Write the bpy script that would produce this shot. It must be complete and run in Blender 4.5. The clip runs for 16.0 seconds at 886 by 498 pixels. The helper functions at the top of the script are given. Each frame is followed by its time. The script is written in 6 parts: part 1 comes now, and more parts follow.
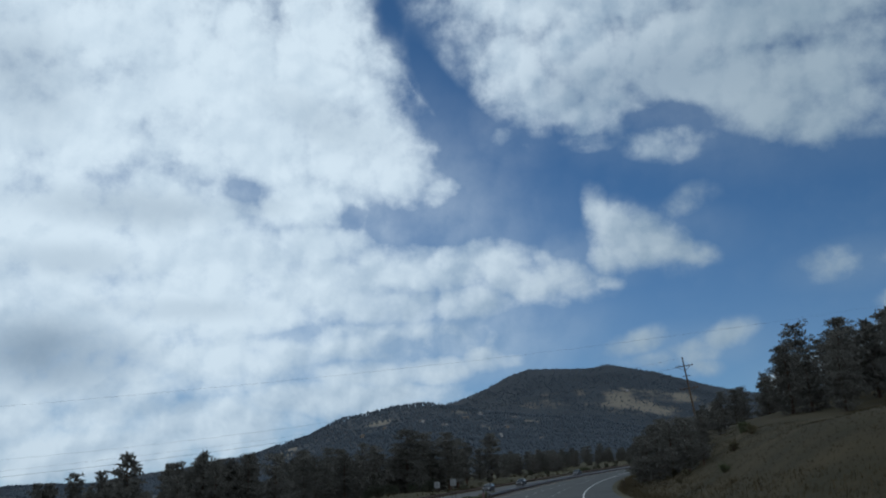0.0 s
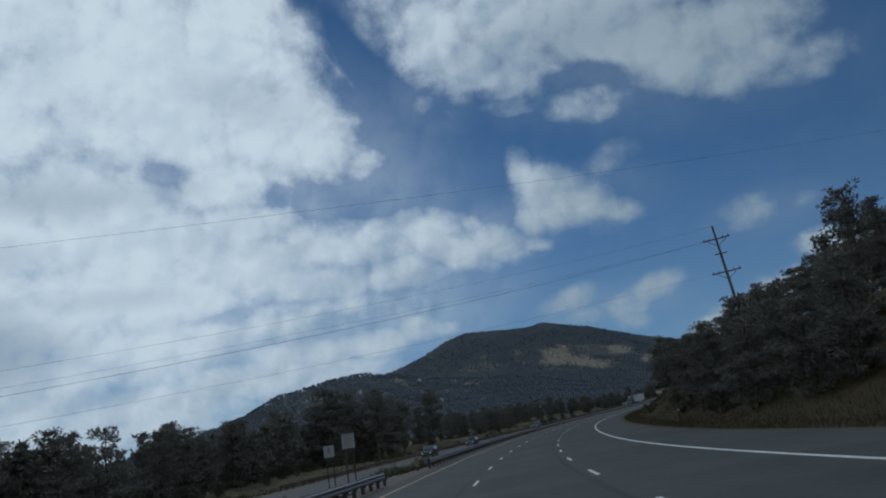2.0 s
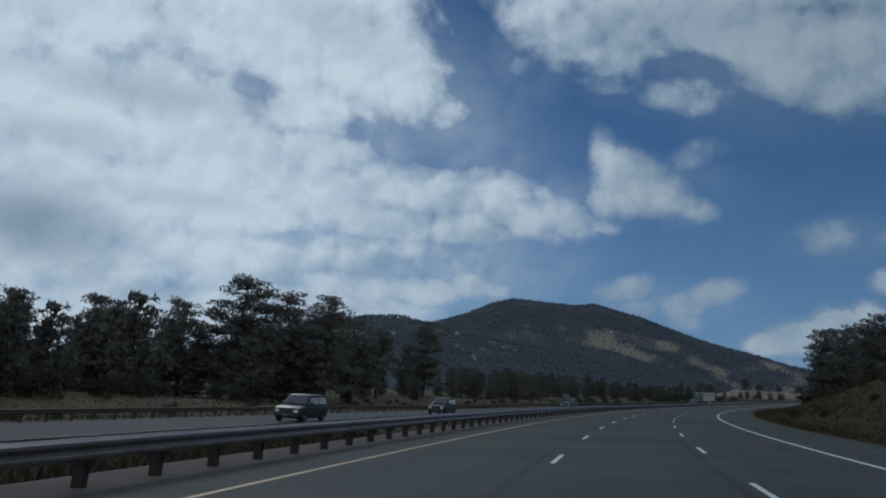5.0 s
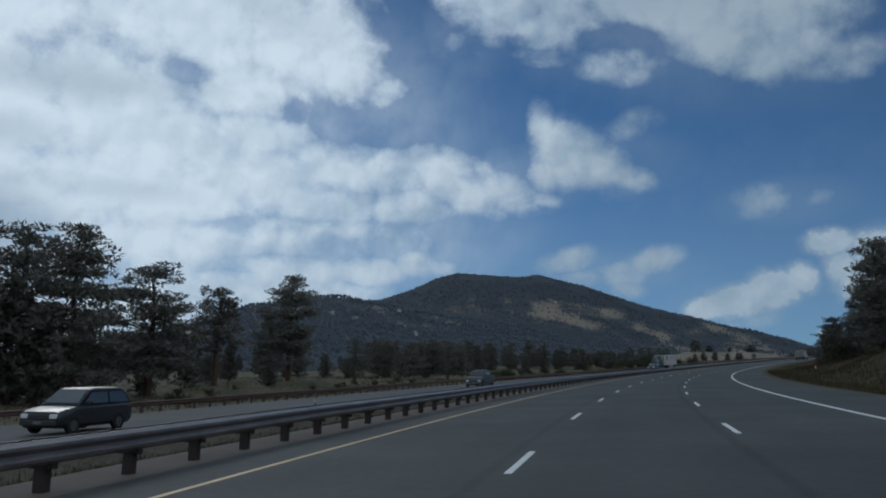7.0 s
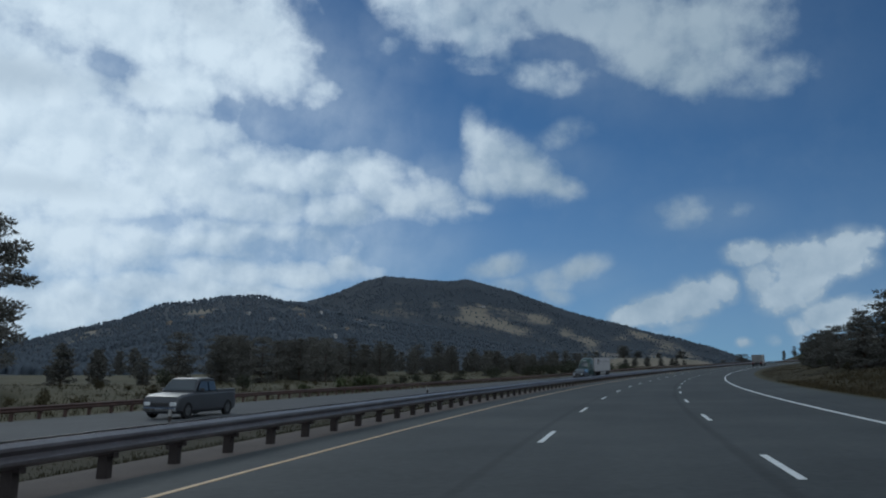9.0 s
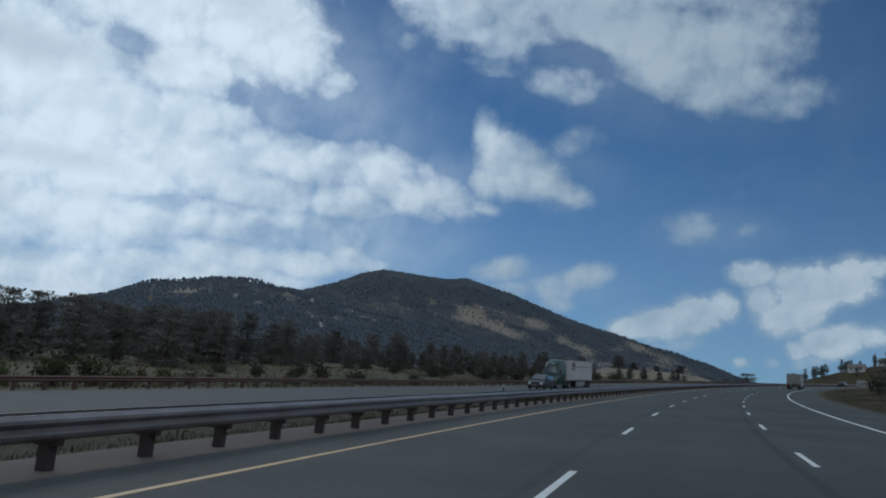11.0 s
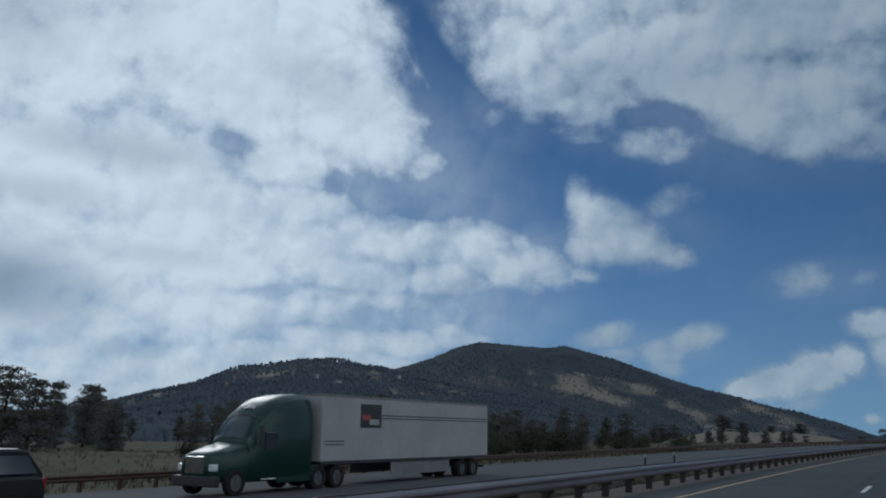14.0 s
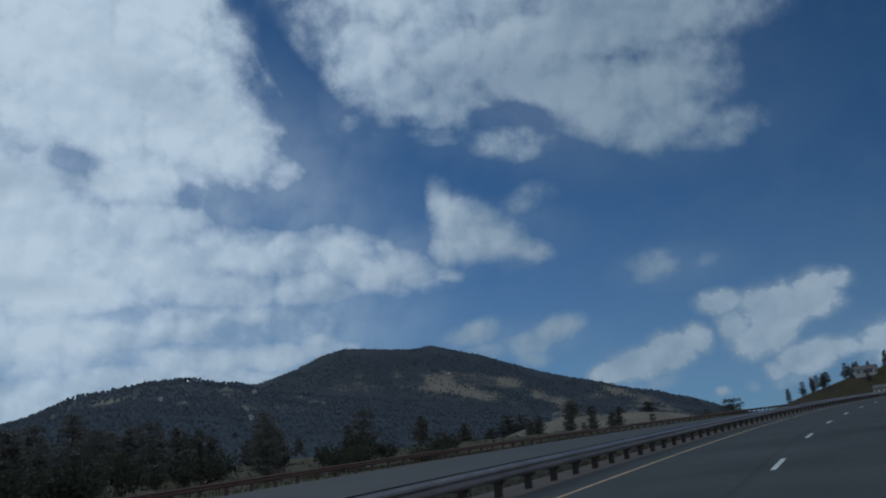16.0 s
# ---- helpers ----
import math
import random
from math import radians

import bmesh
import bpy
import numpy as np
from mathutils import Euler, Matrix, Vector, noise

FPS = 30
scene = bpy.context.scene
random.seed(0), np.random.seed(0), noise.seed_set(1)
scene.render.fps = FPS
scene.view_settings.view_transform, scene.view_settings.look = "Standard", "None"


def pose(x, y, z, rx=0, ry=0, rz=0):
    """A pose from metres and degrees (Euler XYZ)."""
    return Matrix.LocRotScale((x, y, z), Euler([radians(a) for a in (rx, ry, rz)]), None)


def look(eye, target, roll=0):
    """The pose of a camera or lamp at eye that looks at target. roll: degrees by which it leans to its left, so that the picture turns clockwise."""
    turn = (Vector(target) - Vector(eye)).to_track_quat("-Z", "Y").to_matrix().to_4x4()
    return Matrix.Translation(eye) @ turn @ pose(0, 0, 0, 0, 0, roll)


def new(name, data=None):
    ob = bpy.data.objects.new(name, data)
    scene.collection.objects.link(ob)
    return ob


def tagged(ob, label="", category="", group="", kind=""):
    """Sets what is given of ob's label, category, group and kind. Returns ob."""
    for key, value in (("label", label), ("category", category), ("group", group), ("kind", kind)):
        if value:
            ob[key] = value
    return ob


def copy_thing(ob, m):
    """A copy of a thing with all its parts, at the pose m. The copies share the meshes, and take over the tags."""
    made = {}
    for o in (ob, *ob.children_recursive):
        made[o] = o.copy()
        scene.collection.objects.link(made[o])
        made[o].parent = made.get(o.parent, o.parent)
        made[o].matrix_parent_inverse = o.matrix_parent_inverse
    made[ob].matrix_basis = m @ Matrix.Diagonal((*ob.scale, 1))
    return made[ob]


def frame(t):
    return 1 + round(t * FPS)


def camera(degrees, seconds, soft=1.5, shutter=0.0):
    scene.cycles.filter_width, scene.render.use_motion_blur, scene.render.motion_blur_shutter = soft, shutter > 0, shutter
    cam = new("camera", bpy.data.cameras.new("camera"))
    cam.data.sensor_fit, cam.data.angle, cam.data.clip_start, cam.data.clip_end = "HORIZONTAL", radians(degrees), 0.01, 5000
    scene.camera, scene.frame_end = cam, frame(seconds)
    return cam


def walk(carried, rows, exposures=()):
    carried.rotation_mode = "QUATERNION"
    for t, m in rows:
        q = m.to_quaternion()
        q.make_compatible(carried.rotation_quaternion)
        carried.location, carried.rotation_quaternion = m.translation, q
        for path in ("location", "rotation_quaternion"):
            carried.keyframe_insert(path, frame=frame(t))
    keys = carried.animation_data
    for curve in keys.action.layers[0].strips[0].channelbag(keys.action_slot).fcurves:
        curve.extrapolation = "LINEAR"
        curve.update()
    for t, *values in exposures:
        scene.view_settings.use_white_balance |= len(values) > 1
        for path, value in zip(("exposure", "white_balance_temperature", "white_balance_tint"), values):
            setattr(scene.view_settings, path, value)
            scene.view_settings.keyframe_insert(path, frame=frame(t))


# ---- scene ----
cam = camera(56.14, 16.0, soft=2.0)

# seconds, x, y, z, pitch, roll, yaw
PATH = [
    (0.00, -0.44, -0.00, 1.35, 17.34, 3.02, 0.90),
    (0.50, -0.30, 14.11, 1.41, 16.10, 2.93, -1.74),
    (1.00, 0.16, 28.21, 1.54, 16.43, 4.52, -2.34),
    (1.50, 0.96, 42.28, 1.73, 15.82, 4.63, -3.19),
    (2.00, 2.11, 56.31, 1.98, 14.93, 7.96, -2.73),
    (2.50, 3.60, 70.29, 2.30, 14.70, 5.31, -5.20),
    (3.00, 5.41, 84.22, 2.68, 12.91, -2.25, 2.58),
    (4.25, 11.18, 118.81, 3.91, 12.18, -3.13, 0.35),
    (5.50, 18.44, 153.04, 5.34, 11.46, -4.00, -1.87),
    (6.00, 21.70, 166.63, 5.95, 10.34, -0.34, -4.18),
    (6.50, 25.19, 180.14, 6.57, 10.34, -1.90, -5.87),
    (7.00, 28.91, 193.58, 7.21, 10.71, -0.90, -4.46),
    (7.50, 32.88, 206.94, 7.86, 10.84, -0.57, -5.72),
    (8.00, 37.12, 220.20, 8.53, 10.72, -0.40, -7.80),
    (8.50, 41.56, 233.38, 9.22, 10.90, 0.76, -9.14),
    (9.00, 46.26, 246.46, 9.93, 11.12, -1.15, -9.35),
    (9.50, 51.23, 259.42, 10.65, 10.94, -0.89, -10.26),
    (10.75, 64.73, 291.35, 12.54, 11.02, -4.19, -9.97),
    (12.00, 79.67, 322.54, 14.54, 11.10, -7.50, -9.67),
    (12.50, 86.02, 334.81, 15.37, 14.26, -0.98, -2.07),
    (13.00, 92.57, 346.96, 16.23, 17.83, -3.11, -0.53),
    (13.50, 99.31, 359.00, 17.10, 15.22, -2.10, -2.48),
    (14.00, 106.22, 370.92, 17.99, 15.62, -2.68, -2.31),
    (14.50, 113.30, 382.73, 18.89, 15.62, -3.53, -2.66),
    (15.00, 120.57, 394.41, 19.82, 17.48, -1.31, -3.78),
    (15.50, 128.03, 405.95, 20.77, 17.83, 1.29, -7.68),
    (16.00, 135.71, 417.34, 21.73, 15.92, 3.41, -10.29),
]
walk(cam, [(t, pose(x, y, z, 90 + p, r, w)) for t, x, y, z, p, r, w in PATH],
     exposures=[(0, 0.05, 5880, 5), (1.5, -0.15, 5850, 5), (3, -0.25, 5840, 5), (5.5, -0.26, 5820, 5), (7, -0.08, 5820, 5), (9, 0.03, 5830, 5), (11.5, 0.12, 5900, 5),
                (12.5, 0.2, 6180, 4), (13, 0.08, 6000, 4), (13.5, -0.06, 5880, 5), (14.5, -0.16, 5740, 5), (15.2, -0.18, 5700, 5), (16, -0.40, 5560, 5)])

# ---- sky, clouds and sun ----
SUN_AZ, SUN_EL = -21.0, 30.0
# clouds: azimuth, elevation, half width, half height, tilt (degrees), thickness
LEFT_TOP = [
    (-14.3, 24.1, 9.7, 4.3, 0, 1.1),
    (-6.0, 24.2, 7.1, 3.7, 0, 1.1),
    (-2.8, 23.1, 4.0, 3.1, 0, 1.05),
    (-0.3, 21.3, 2.2, 1.3, 0, 0.85),
    (-10.3, 20.8, 6.0, 2.9, 0, 1.05),
    (-18.6, 19.5, 6.4, 4.6, 0, 1.1),
    (-14.8, 28.4, 16.3, 5.0, 0, 1.15),
    (-4.4, 29.0, 4.1, 4.5, 0, 0.9),
    (-15.3, 16.9, 9.0, 2.8, 0, 1.1),
    (-8.9, 17.9, 4.7, 1.9, -8, 1.05),
]
LEFT_BAND = [
    (-16.6, 13.8, 9.6, 3.6, 0, 1.15),
    (-8.7, 15.1, 7.2, 2.7, -6, 1.1),
    (-3.5, 16.0, 4.8, 2.1, -8, 1.1),
    (0.0, 15.8, 4.4, 1.9, -4, 1.05),
    (3.6, 16.2, 3.3, 1.6, -8, 1.05),
    (5.3, 14.7, 3.3, 1.7, -10, 1),
    (1.7, 13.4, 4.8, 1.5, 0, 0.95),
    (-4.1, 13.5, 5.2, 1.5, 0, 1),
    (8.7, 14.8, 2.9, 1.4, -22, 0.95),
    (11.1, 14.1, 1.4, 0.7, -10, 0.8),
    (7.4, 16.0, 1.8, 0.9, -30, 0.7),
    (-9.5, 11.1, 13.3, 1.6, 0, 1),
    (-15.3, 10.2, 8.8, 1.8, 0, 1.05),
    (-2.0, 11.3, 6.9, 1.5, 0, 0.85),
    (2.6, 11.0, 3.5, 1.1, 0, 0.6),
]
LEFT_HORIZON = [
    (-15.5, 9.3, 5.1, 2.0, 0, 0.95),
    (-11.1, 9.5, 3.3, 1.1, 0, 0.8),
    (-8.7, 10.3, 1.7, 0.8, 0, 0.85),
    (-5.7, 9.0, 4.6, 1.3, 0, 1.1),
    (-1.2, 9.2, 3.8, 1.1, 0, 1.1),
    (2.3, 9.6, 2.4, 1.0, 10, 1),
    (-8.1, 7.5, 8.7, 1.5, 0, 1.1),
    (-15.8, 5.9, 7.0, 2.4, 0, 1.1),
    (3.9, 9.5, 2.6, 0.8, 0, 0.7),
    (-22.8, 8.5, 5.9, 4.1, 0, 1.05),
    (-22.9, 4.4, 9.4, 2.2, 0, 1.1),
    (-28.3, 6.9, 6.2, 4.9, 0, 1),
    (-27.1, 13.5, 7.9, 4.3, 0, 1.1),
]
RIGHT_BANK = [
    (8.6, 27.1, 3.7, 2.3, 0, 1),
    (11.6, 25.7, 2.8, 1.5, 0, 0.95),
    (13.9, 25.8, 2.3, 1.9, 0, 0.9),
    (17.8, 27.0, 4.6, 2.1, 0, 1),
    (21.0, 26.1, 5.0, 2.5, -20, 1.1),
    (23.8, 24.1, 3.8, 2.3, -25, 1.05),
    (26.2, 22.6, 2.8, 1.8, -20, 1),
    (27.3, 24.9, 3.9, 3.2, 0, 1),
    (30.7, 25.8, 2.6, 2.8, 0, 0.75),
    (31.9, 21.7, 2.9, 1.4, 0, 0.62),
    (21.9, 29.5, 15.1, 2.4, 0, 1.15),
    (27.2, 32.0, 13.5, 3.1, 0, 1.1),
    (11.9, 30.3, 7.0, 2.5, 0, 1),
    (17.0, 33.6, 11.8, 2.8, 0, 1),
]
MIDDLE_PUFFS = [
    (11.5, 18.7, 1.0, 1.9, 12, 0.85),
    (12.7, 17.4, 2.1, 2.0, 0, 1),
    (12.2, 15.7, 2.0, 1.4, 0, 1),
    (14.5, 16.6, 3.1, 1.9, -28, 1.05),
    (16.7, 15.5, 2.2, 1.0, -14, 0.95),
    (16.3, 22.4, 3.2, 0.9, -8, 0.66),
    (17.7, 22.2, 1.6, 0.7, 0, 0.6),
    (11.4, 23.3, 2.3, 0.7, 0, 0.5),
    (17.7, 18.9, 2.4, 1.0, 20, 0.46),
    (4.7, 23.5, 3.0, 1.2, 0, 0.42),
    (25.9, 13.3, 2.0, 1.2, 0, 0.62),
    (29.1, 13.2, 1.2, 0.7, 0, 0.46),
    (7.3, 13.5, 2.6, 0.9, 0, 0.5),
]
LOW_PUFFS = [
    (12.9, 10.0, 2.4, 0.9, 8, 0.8),
    (18.8, 9.7, 2.0, 0.9, 12, 0.8),
    (16.7, 8.9, 2.1, 1.0, 0, 0.6),
    (17.0, 7.8, 1.3, 0.7, 0, 0.7),
    (13.7, 8.7, 2.6, 0.7, 0, 0.5),
    (22.1, 6.5, 1.6, 0.8, 8, 1.15),
    (24.0, 7.0, 2.0, 1.2, 10, 1.2),
    (26.0, 7.7, 1.9, 1.3, 12, 1.2),
    (27.8, 8.3, 1.2, 1.0, 10, 1.1),
    (24.3, 5.6, 2.5, 0.6, 10, 0.5),
    (29.9, 10.5, 1.6, 0.8, 4, 0.95),
    (30.5, 9.0, 1.3, 1.4, 0, 0.85),
]
LOW_RIGHT = [
    (32.0, 8.0, 2.4, 1.4, 10, 0.95),
    (33.1, 9.7, 2.2, 1.7, 0, 1.2),
    (35.1, 10.2, 2.0, 1.5, 10, 1.2),
    (36.7, 11.0, 1.1, 0.8, 0, 0.95),
    (31.4, 7.1, 1.4, 0.6, 0, 0.6),
    (32.8, 5.9, 1.0, 0.7, 0, 0.85),
    (34.7, 6.6, 1.9, 1.1, 6, 1.15),
    (36.4, 6.8, 1.2, 0.8, 0, 0.9),
    (33.3, 5.3, 1.2, 0.6, 0, 0.6),
    (29.0, 4.9, 0.6, 0.4, 0, 0.6),
    (30.9, 5.1, 0.6, 0.4, 0, 0.6),
    (39.0, 6.9, 2.2, 1.7, 0, 0.95),
    (40.6, 5.2, 2.2, 1.5, 0, 0.9),
]
VEILS = [
    (-13.4, 15.7, 18.9, 12.1, 0, 0.95),
    (-6.6, 11.2, 16.0, 4.2, 0, 0.95),
    (14.9, 9.1, 6.9, 1.7, 0, 0.35),
    (16.1, 16.6, 5.7, 2.4, 0, 0.28),
    (22.6, 25.3, 15.2, 5.4, -8, 0.35),
    (8.1, 15.4, 6.2, 2.4, 0, 0.45),
    (5.3, 24.4, 4.1, 3.4, 0, 0.25),
    (27.1, 13.2, 4.6, 1.7, 0, 0.25),
    (24.3, 6.6, 5.8, 2.1, 0, 0.25),
    (33.4, 7.8, 5.5, 3.2, 0, 0.25),
]
GAPS = [
    (-6.8, 19.8, 1.0, 0.8, 0, 0.7),
    (-14.5, 21.5, 1.8, 1.1, 0, 0.6),
    (-2.5, 19.0, 2.7, 0.8, -6, 0.85),
    (-0.1, 18.7, 3.1, 0.9, -6, 0.8),
    (-17.6, 22.1, 2.5, 0.8, -30, 0.4),
    (-8.4, 11.6, 4.2, 0.4, -3, 0.3),
    (-2.0, 11.0, 3.4, 0.6, 0, 0.45),
    (-10.6, 12.0, 1.7, 0.6, 0, 0.5),
    (5.4, 11.4, 2.6, 1.7, 0, 0.5),
    (14.9, 24.7, 1.3, 0.6, 0, 0.6),
    (18.2, 24.6, 1.4, 0.5, -30, 0.5),
]
BELLIES = [
    (-25.8, 10.3, 5.9, 2.4, 0, 1),
    (-29.0, 27.4, 3.8, 3.5, -30, 0.55),
    (-21.7, 20.0, 6.8, 1.4, 0, 0.5),
    (-13.4, 20.4, 2.7, 0.9, 0, 0.4),
    (-8.1, 26.1, 5.6, 1.7, -20, 0.35),
    (-25.3, 16.3, 4.9, 1.2, 0, 0.35),
    (14.8, 27.2, 9.3, 2.5, 0, 0.45),
    (-18.9, 13.5, 6.3, 0.8, 0, 0.3),
]
LEFT_FAR = [
    (-27.2, 25.0, 9.9, 5.3, 0, 1.1),
    (-26.0, 18.1, 8.9, 5.1, 0, 1.1),
    (-34.7, 21.6, 9.8, 9.3, 0, 1.1),
    (-21.4, 31.3, 18.8, 4.7, 0, 1.1),
    (-24.9, 12.1, 9.4, 3.9, 0, 1.1),
    (-8.8, 32.7, 5.2, 4.5, 0, 1),
    (-22.5, 7.0, 5.9, 2.4, 0, 1),
    (-32.3, 9.4, 9.4, 5.8, 0, 1.05),
    (-14.5, 9.4, 3.7, 1.7, 0, 0.8),
]
RIGHT_FILL = [
    (6.5, 29.1, 3.5, 3.2, 0, 1),
    (8.9, 26.9, 3.7, 1.9, -10, 1),
    (14.0, 29.2, 7.5, 3.7, 0, 1.05),
    (20.0, 27.3, 5.9, 3.3, -15, 1.05),
    (25.2, 25.0, 4.3, 3.0, -10, 1.05),
    (28.2, 22.9, 2.9, 2.0, 0, 0.95),
    (12.8, 33.3, 12.4, 3.3, 0, 1.05),
    (24.9, 30.4, 8.9, 3.9, 0, 1.05),
    (16.7, 23.0, 3.6, 1.0, -8, 0.6),
    (11.0, 24.0, 2.3, 0.8, 0, 0.45),
    (29.2, 26.1, 3.8, 3.5, 0, 0.72),
    (30.4, 21.9, 2.5, 1.4, 0, 0.55),
    (4.3, 24.4, 2.3, 1.0, 20, 0.4),
]
GAP_TOP = [
    (0.3, 28.4, 5.2, 1.5, -52, 0.85),
    (-1.2, 26.4, 4.2, 1.3, -50, 0.55),
    (-3.0, 32.2, 2.9, 1.2, -70, 0.6),
    (3.5, 22.9, 5.1, 1.1, -8, 0.7),
    (8.9, 22.4, 4.1, 0.9, 0, 0.6),
    (17.9, 24.9, 2.7, 0.7, -20, 0.5),
    (10.6, 25.1, 1.8, 0.4, 0, 0.4),
]

def build_world():
    world = bpy.data.worlds.new("sky")
    scene.world = world
    world.use_nodes = True
    nt = world.node_tree
    nt.nodes.clear()
    N, L = nt.nodes.new, nt.links.new

    def math_node(op, a, b=None, c=None, clamp=False):
        n = N("ShaderNodeMath")
        n.operation, n.use_clamp = op, clamp
        for i, v in enumerate((a, b, c)):
            if v is None:
                continue
            if isinstance(v, (int, float)):
                n.inputs[i].default_value = v
            else:
                L(v, n.inputs[i])
        return n.outputs[0]

    def ramp01(v, lo, hi, out0=0.0, out1=1.0):
        n = N("ShaderNodeMapRange")
        n.interpolation_type = "SMOOTHSTEP"
        L(v, n.inputs["Value"])
        n.inputs["From Min"].default_value, n.inputs["From Max"].default_value = lo, hi
        n.inputs["To Min"].default_value, n.inputs["To Max"].default_value = out0, out1
        return n.outputs["Result"]

    def mix(fac, a, b):
        n = N("ShaderNodeMix")
        n.data_type = "RGBA"
        for s, v in ((n.inputs[0], fac), (n.inputs[6], a), (n.inputs[7], b)):
            if isinstance(v, (int, float)):
                s.default_value = v
            elif isinstance(v, tuple):
                s.default_value = (*v, 1)
            else:
                L(v, s)
        return n.outputs[2]

    def noise_tex(vec, scale, detail, rough, w=0.0):
        n = N("ShaderNodeTexNoise")
        n.noise_dimensions = "4D"
        L(vec, n.inputs["Vector"])
        n.inputs["Scale"].default_value, n.inputs["Detail"].default_value = scale, detail
        n.inputs["Roughness"].default_value, n.inputs["W"].default_value = rough, w
        return n

    tc = N("ShaderNodeTexCoord")
    sep = N("ShaderNodeSeparateXYZ")
    L(tc.outputs["Generated"], sep.inputs[0])
    az = math_node("MULTIPLY", math_node("ARCTAN2", sep.outputs[0], sep.outputs[1]), 57.2958)
    el = math_node("MULTIPLY", math_node("ARCSINE", sep.outputs[2]), 57.2958)
    comb = N("ShaderNodeCombineXYZ")
    L(az, comb.inputs[0]), L(el, comb.inputs[1])
    # uneven outlines
    n1 = noise_tex(comb.outputs[0], 0.14, 7, 0.6, 1.3)
    stretch = N("ShaderNodeVectorMath")
    stretch.operation = "MULTIPLY"
    L(comb.outputs[0], stretch.inputs[0])
    stretch.inputs[1].default_value = (0.95, 1.12, 1)
    n1b = noise_tex(stretch.outputs[0], 0.40, 10, 0.66, 4.7)
    n1c = noise_tex(stretch.outputs[0], 1.5, 6, 0.62, 2.9)
    warp = N("ShaderNodeVectorMath")
    warp.operation = "SUBTRACT"
    L(n1.outputs["Color"], warp.inputs[0])
    warp.inputs[1].default_value = (0.5, 0.5, 0.5)
    warp2 = N("ShaderNodeVectorMath")
    warp2.operation = "MULTIPLY_ADD"
    L(warp.outputs[0], warp2.inputs[0])
    warp2.inputs[1].default_value = (2.6, 1.9, 0)
    L(comb.outputs[0], warp2.inputs[2])
    xy = N("ShaderNodeSeparateXYZ")
    L(warp2.outputs[0], xy.inputs[0])

    def blobs(rows, reach=1.62, soft=0.0):
        """The greatest of the rows' soft ellipses, taken one after the other."""
        acc = None
        for b in rows:
            c = N("ShaderNodeCombineXYZ")
            L(xy.outputs[0], c.inputs[0]), L(xy.outputs[1], c.inputs[1])
            if acc is not None:
                L(acc, c.inputs[2])
            m = N("ShaderNodeMapping")
            m.vector_type = "TEXTURE"
            L(c.outputs[0], m.inputs["Vector"])
            m.inputs["Location"].default_value = (b[0], b[1], 0)
            m.inputs["Rotation"].default_value = (0, 0, radians(b[4]))
            m.inputs["Scale"].default_value = (b[2], b[3], 1e6)
            d = N("ShaderNodeVectorMath")
            d.operation = "LENGTH"
            L(m.outputs[0], d.inputs[0])
            v = ramp01(d.outputs["Value"], reach, 0.2, 0.0, b[5])
            if acc is None:
                acc = v
            else:
                acc = math_node("SMOOTH_MAX", acc, v, soft) if soft else math_node("MAXIMUM", acc, v)
        return acc

    # rounded heads at two sizes
    def heads(vec, scale):
        n = N("ShaderNodeTexVoronoi")
        n.feature, n.voronoi_dimensions = "SMOOTH_F1", "2D"
        L(vec, n.inputs["Vector"])
        n.inputs["Scale"].default_value, n.inputs["Smoothness"].default_value = scale, 0.35
        return math_node("SUBTRACT", 0.42, n.outputs["Distance"])

    dens = blobs(LEFT_TOP + LEFT_BAND + LEFT_HORIZON + RIGHT_BANK + MIDDLE_PUFFS + LOW_PUFFS + LOW_RIGHT + LEFT_FAR + RIGHT_FILL, soft=0.10)
    # the sky outside the filmed part carries the same broken cloud
    far = noise_tex(tc.outputs["Generated"], 2.2, 4, 0.55, 7.0)
    outside = math_node("MAXIMUM", ramp01(math_node("ABSOLUTE", math_node("SUBTRACT", az, 4.0)), 44, 62),
                        ramp01(el, 33, 44))
    dens = math_node("MAXIMUM", dens, math_node("MULTIPLY", outside, ramp01(far.outputs["Fac"], 0.36, 0.58)))
    dens = math_node("SUBTRACT", dens, math_node("MULTIPLY", blobs(GAPS + GAP_TOP), 0.75))
    rough = math_node("ADD", math_node("MULTIPLY", math_node("SUBTRACT", n1.outputs["Fac"], 0.5), 0.55),
                      math_node("ADD", math_node("MULTIPLY", math_node("SUBTRACT", n1b.outputs["Fac"], 0.5), 1.2),
                                math_node("MULTIPLY", math_node("SUBTRACT", n1c.outputs["Fac"], 0.5), 0.3)))
    puffy = math_node("ADD", math_node("MULTIPLY", heads(warp2.outputs[0], 0.42), 0.26), math_node("MULTIPLY", heads(warp2.outputs[0], 1.15), 0.14))
    cover = math_node("ADD", dens, math_node("MULTIPLY", math_node("ADD", rough, puffy), ramp01(dens, 0.0, 0.5, 0.12, 1.0)))
    mask = ramp01(cover, -0.02, 1.12, 0.0, 0.97)
    # the low heaped clouds have firmer edges
    low = blobs(LOW_PUFFS[5:] + LOW_RIGHT, soft=0.22)
    knobs = math_node("ADD", math_node("MULTIPLY", heads(warp2.outputs[0], 2.3), 0.30), math_node("MULTIPLY", math_node("SUBTRACT", n1c.outputs["Fac"], 0.5), 0.9))
    firm = math_node("ADD", low, math_node("MULTIPLY", math_node("ADD", math_node("ADD", rough, knobs), math_node("MULTIPLY", puffy, 1.5)), ramp01(low, 0.0, 0.5, 0.1, 0.75)))
    mask = math_node("MAXIMUM", mask, ramp01(firm, 0.36, 0.80, 0.0, 0.95))
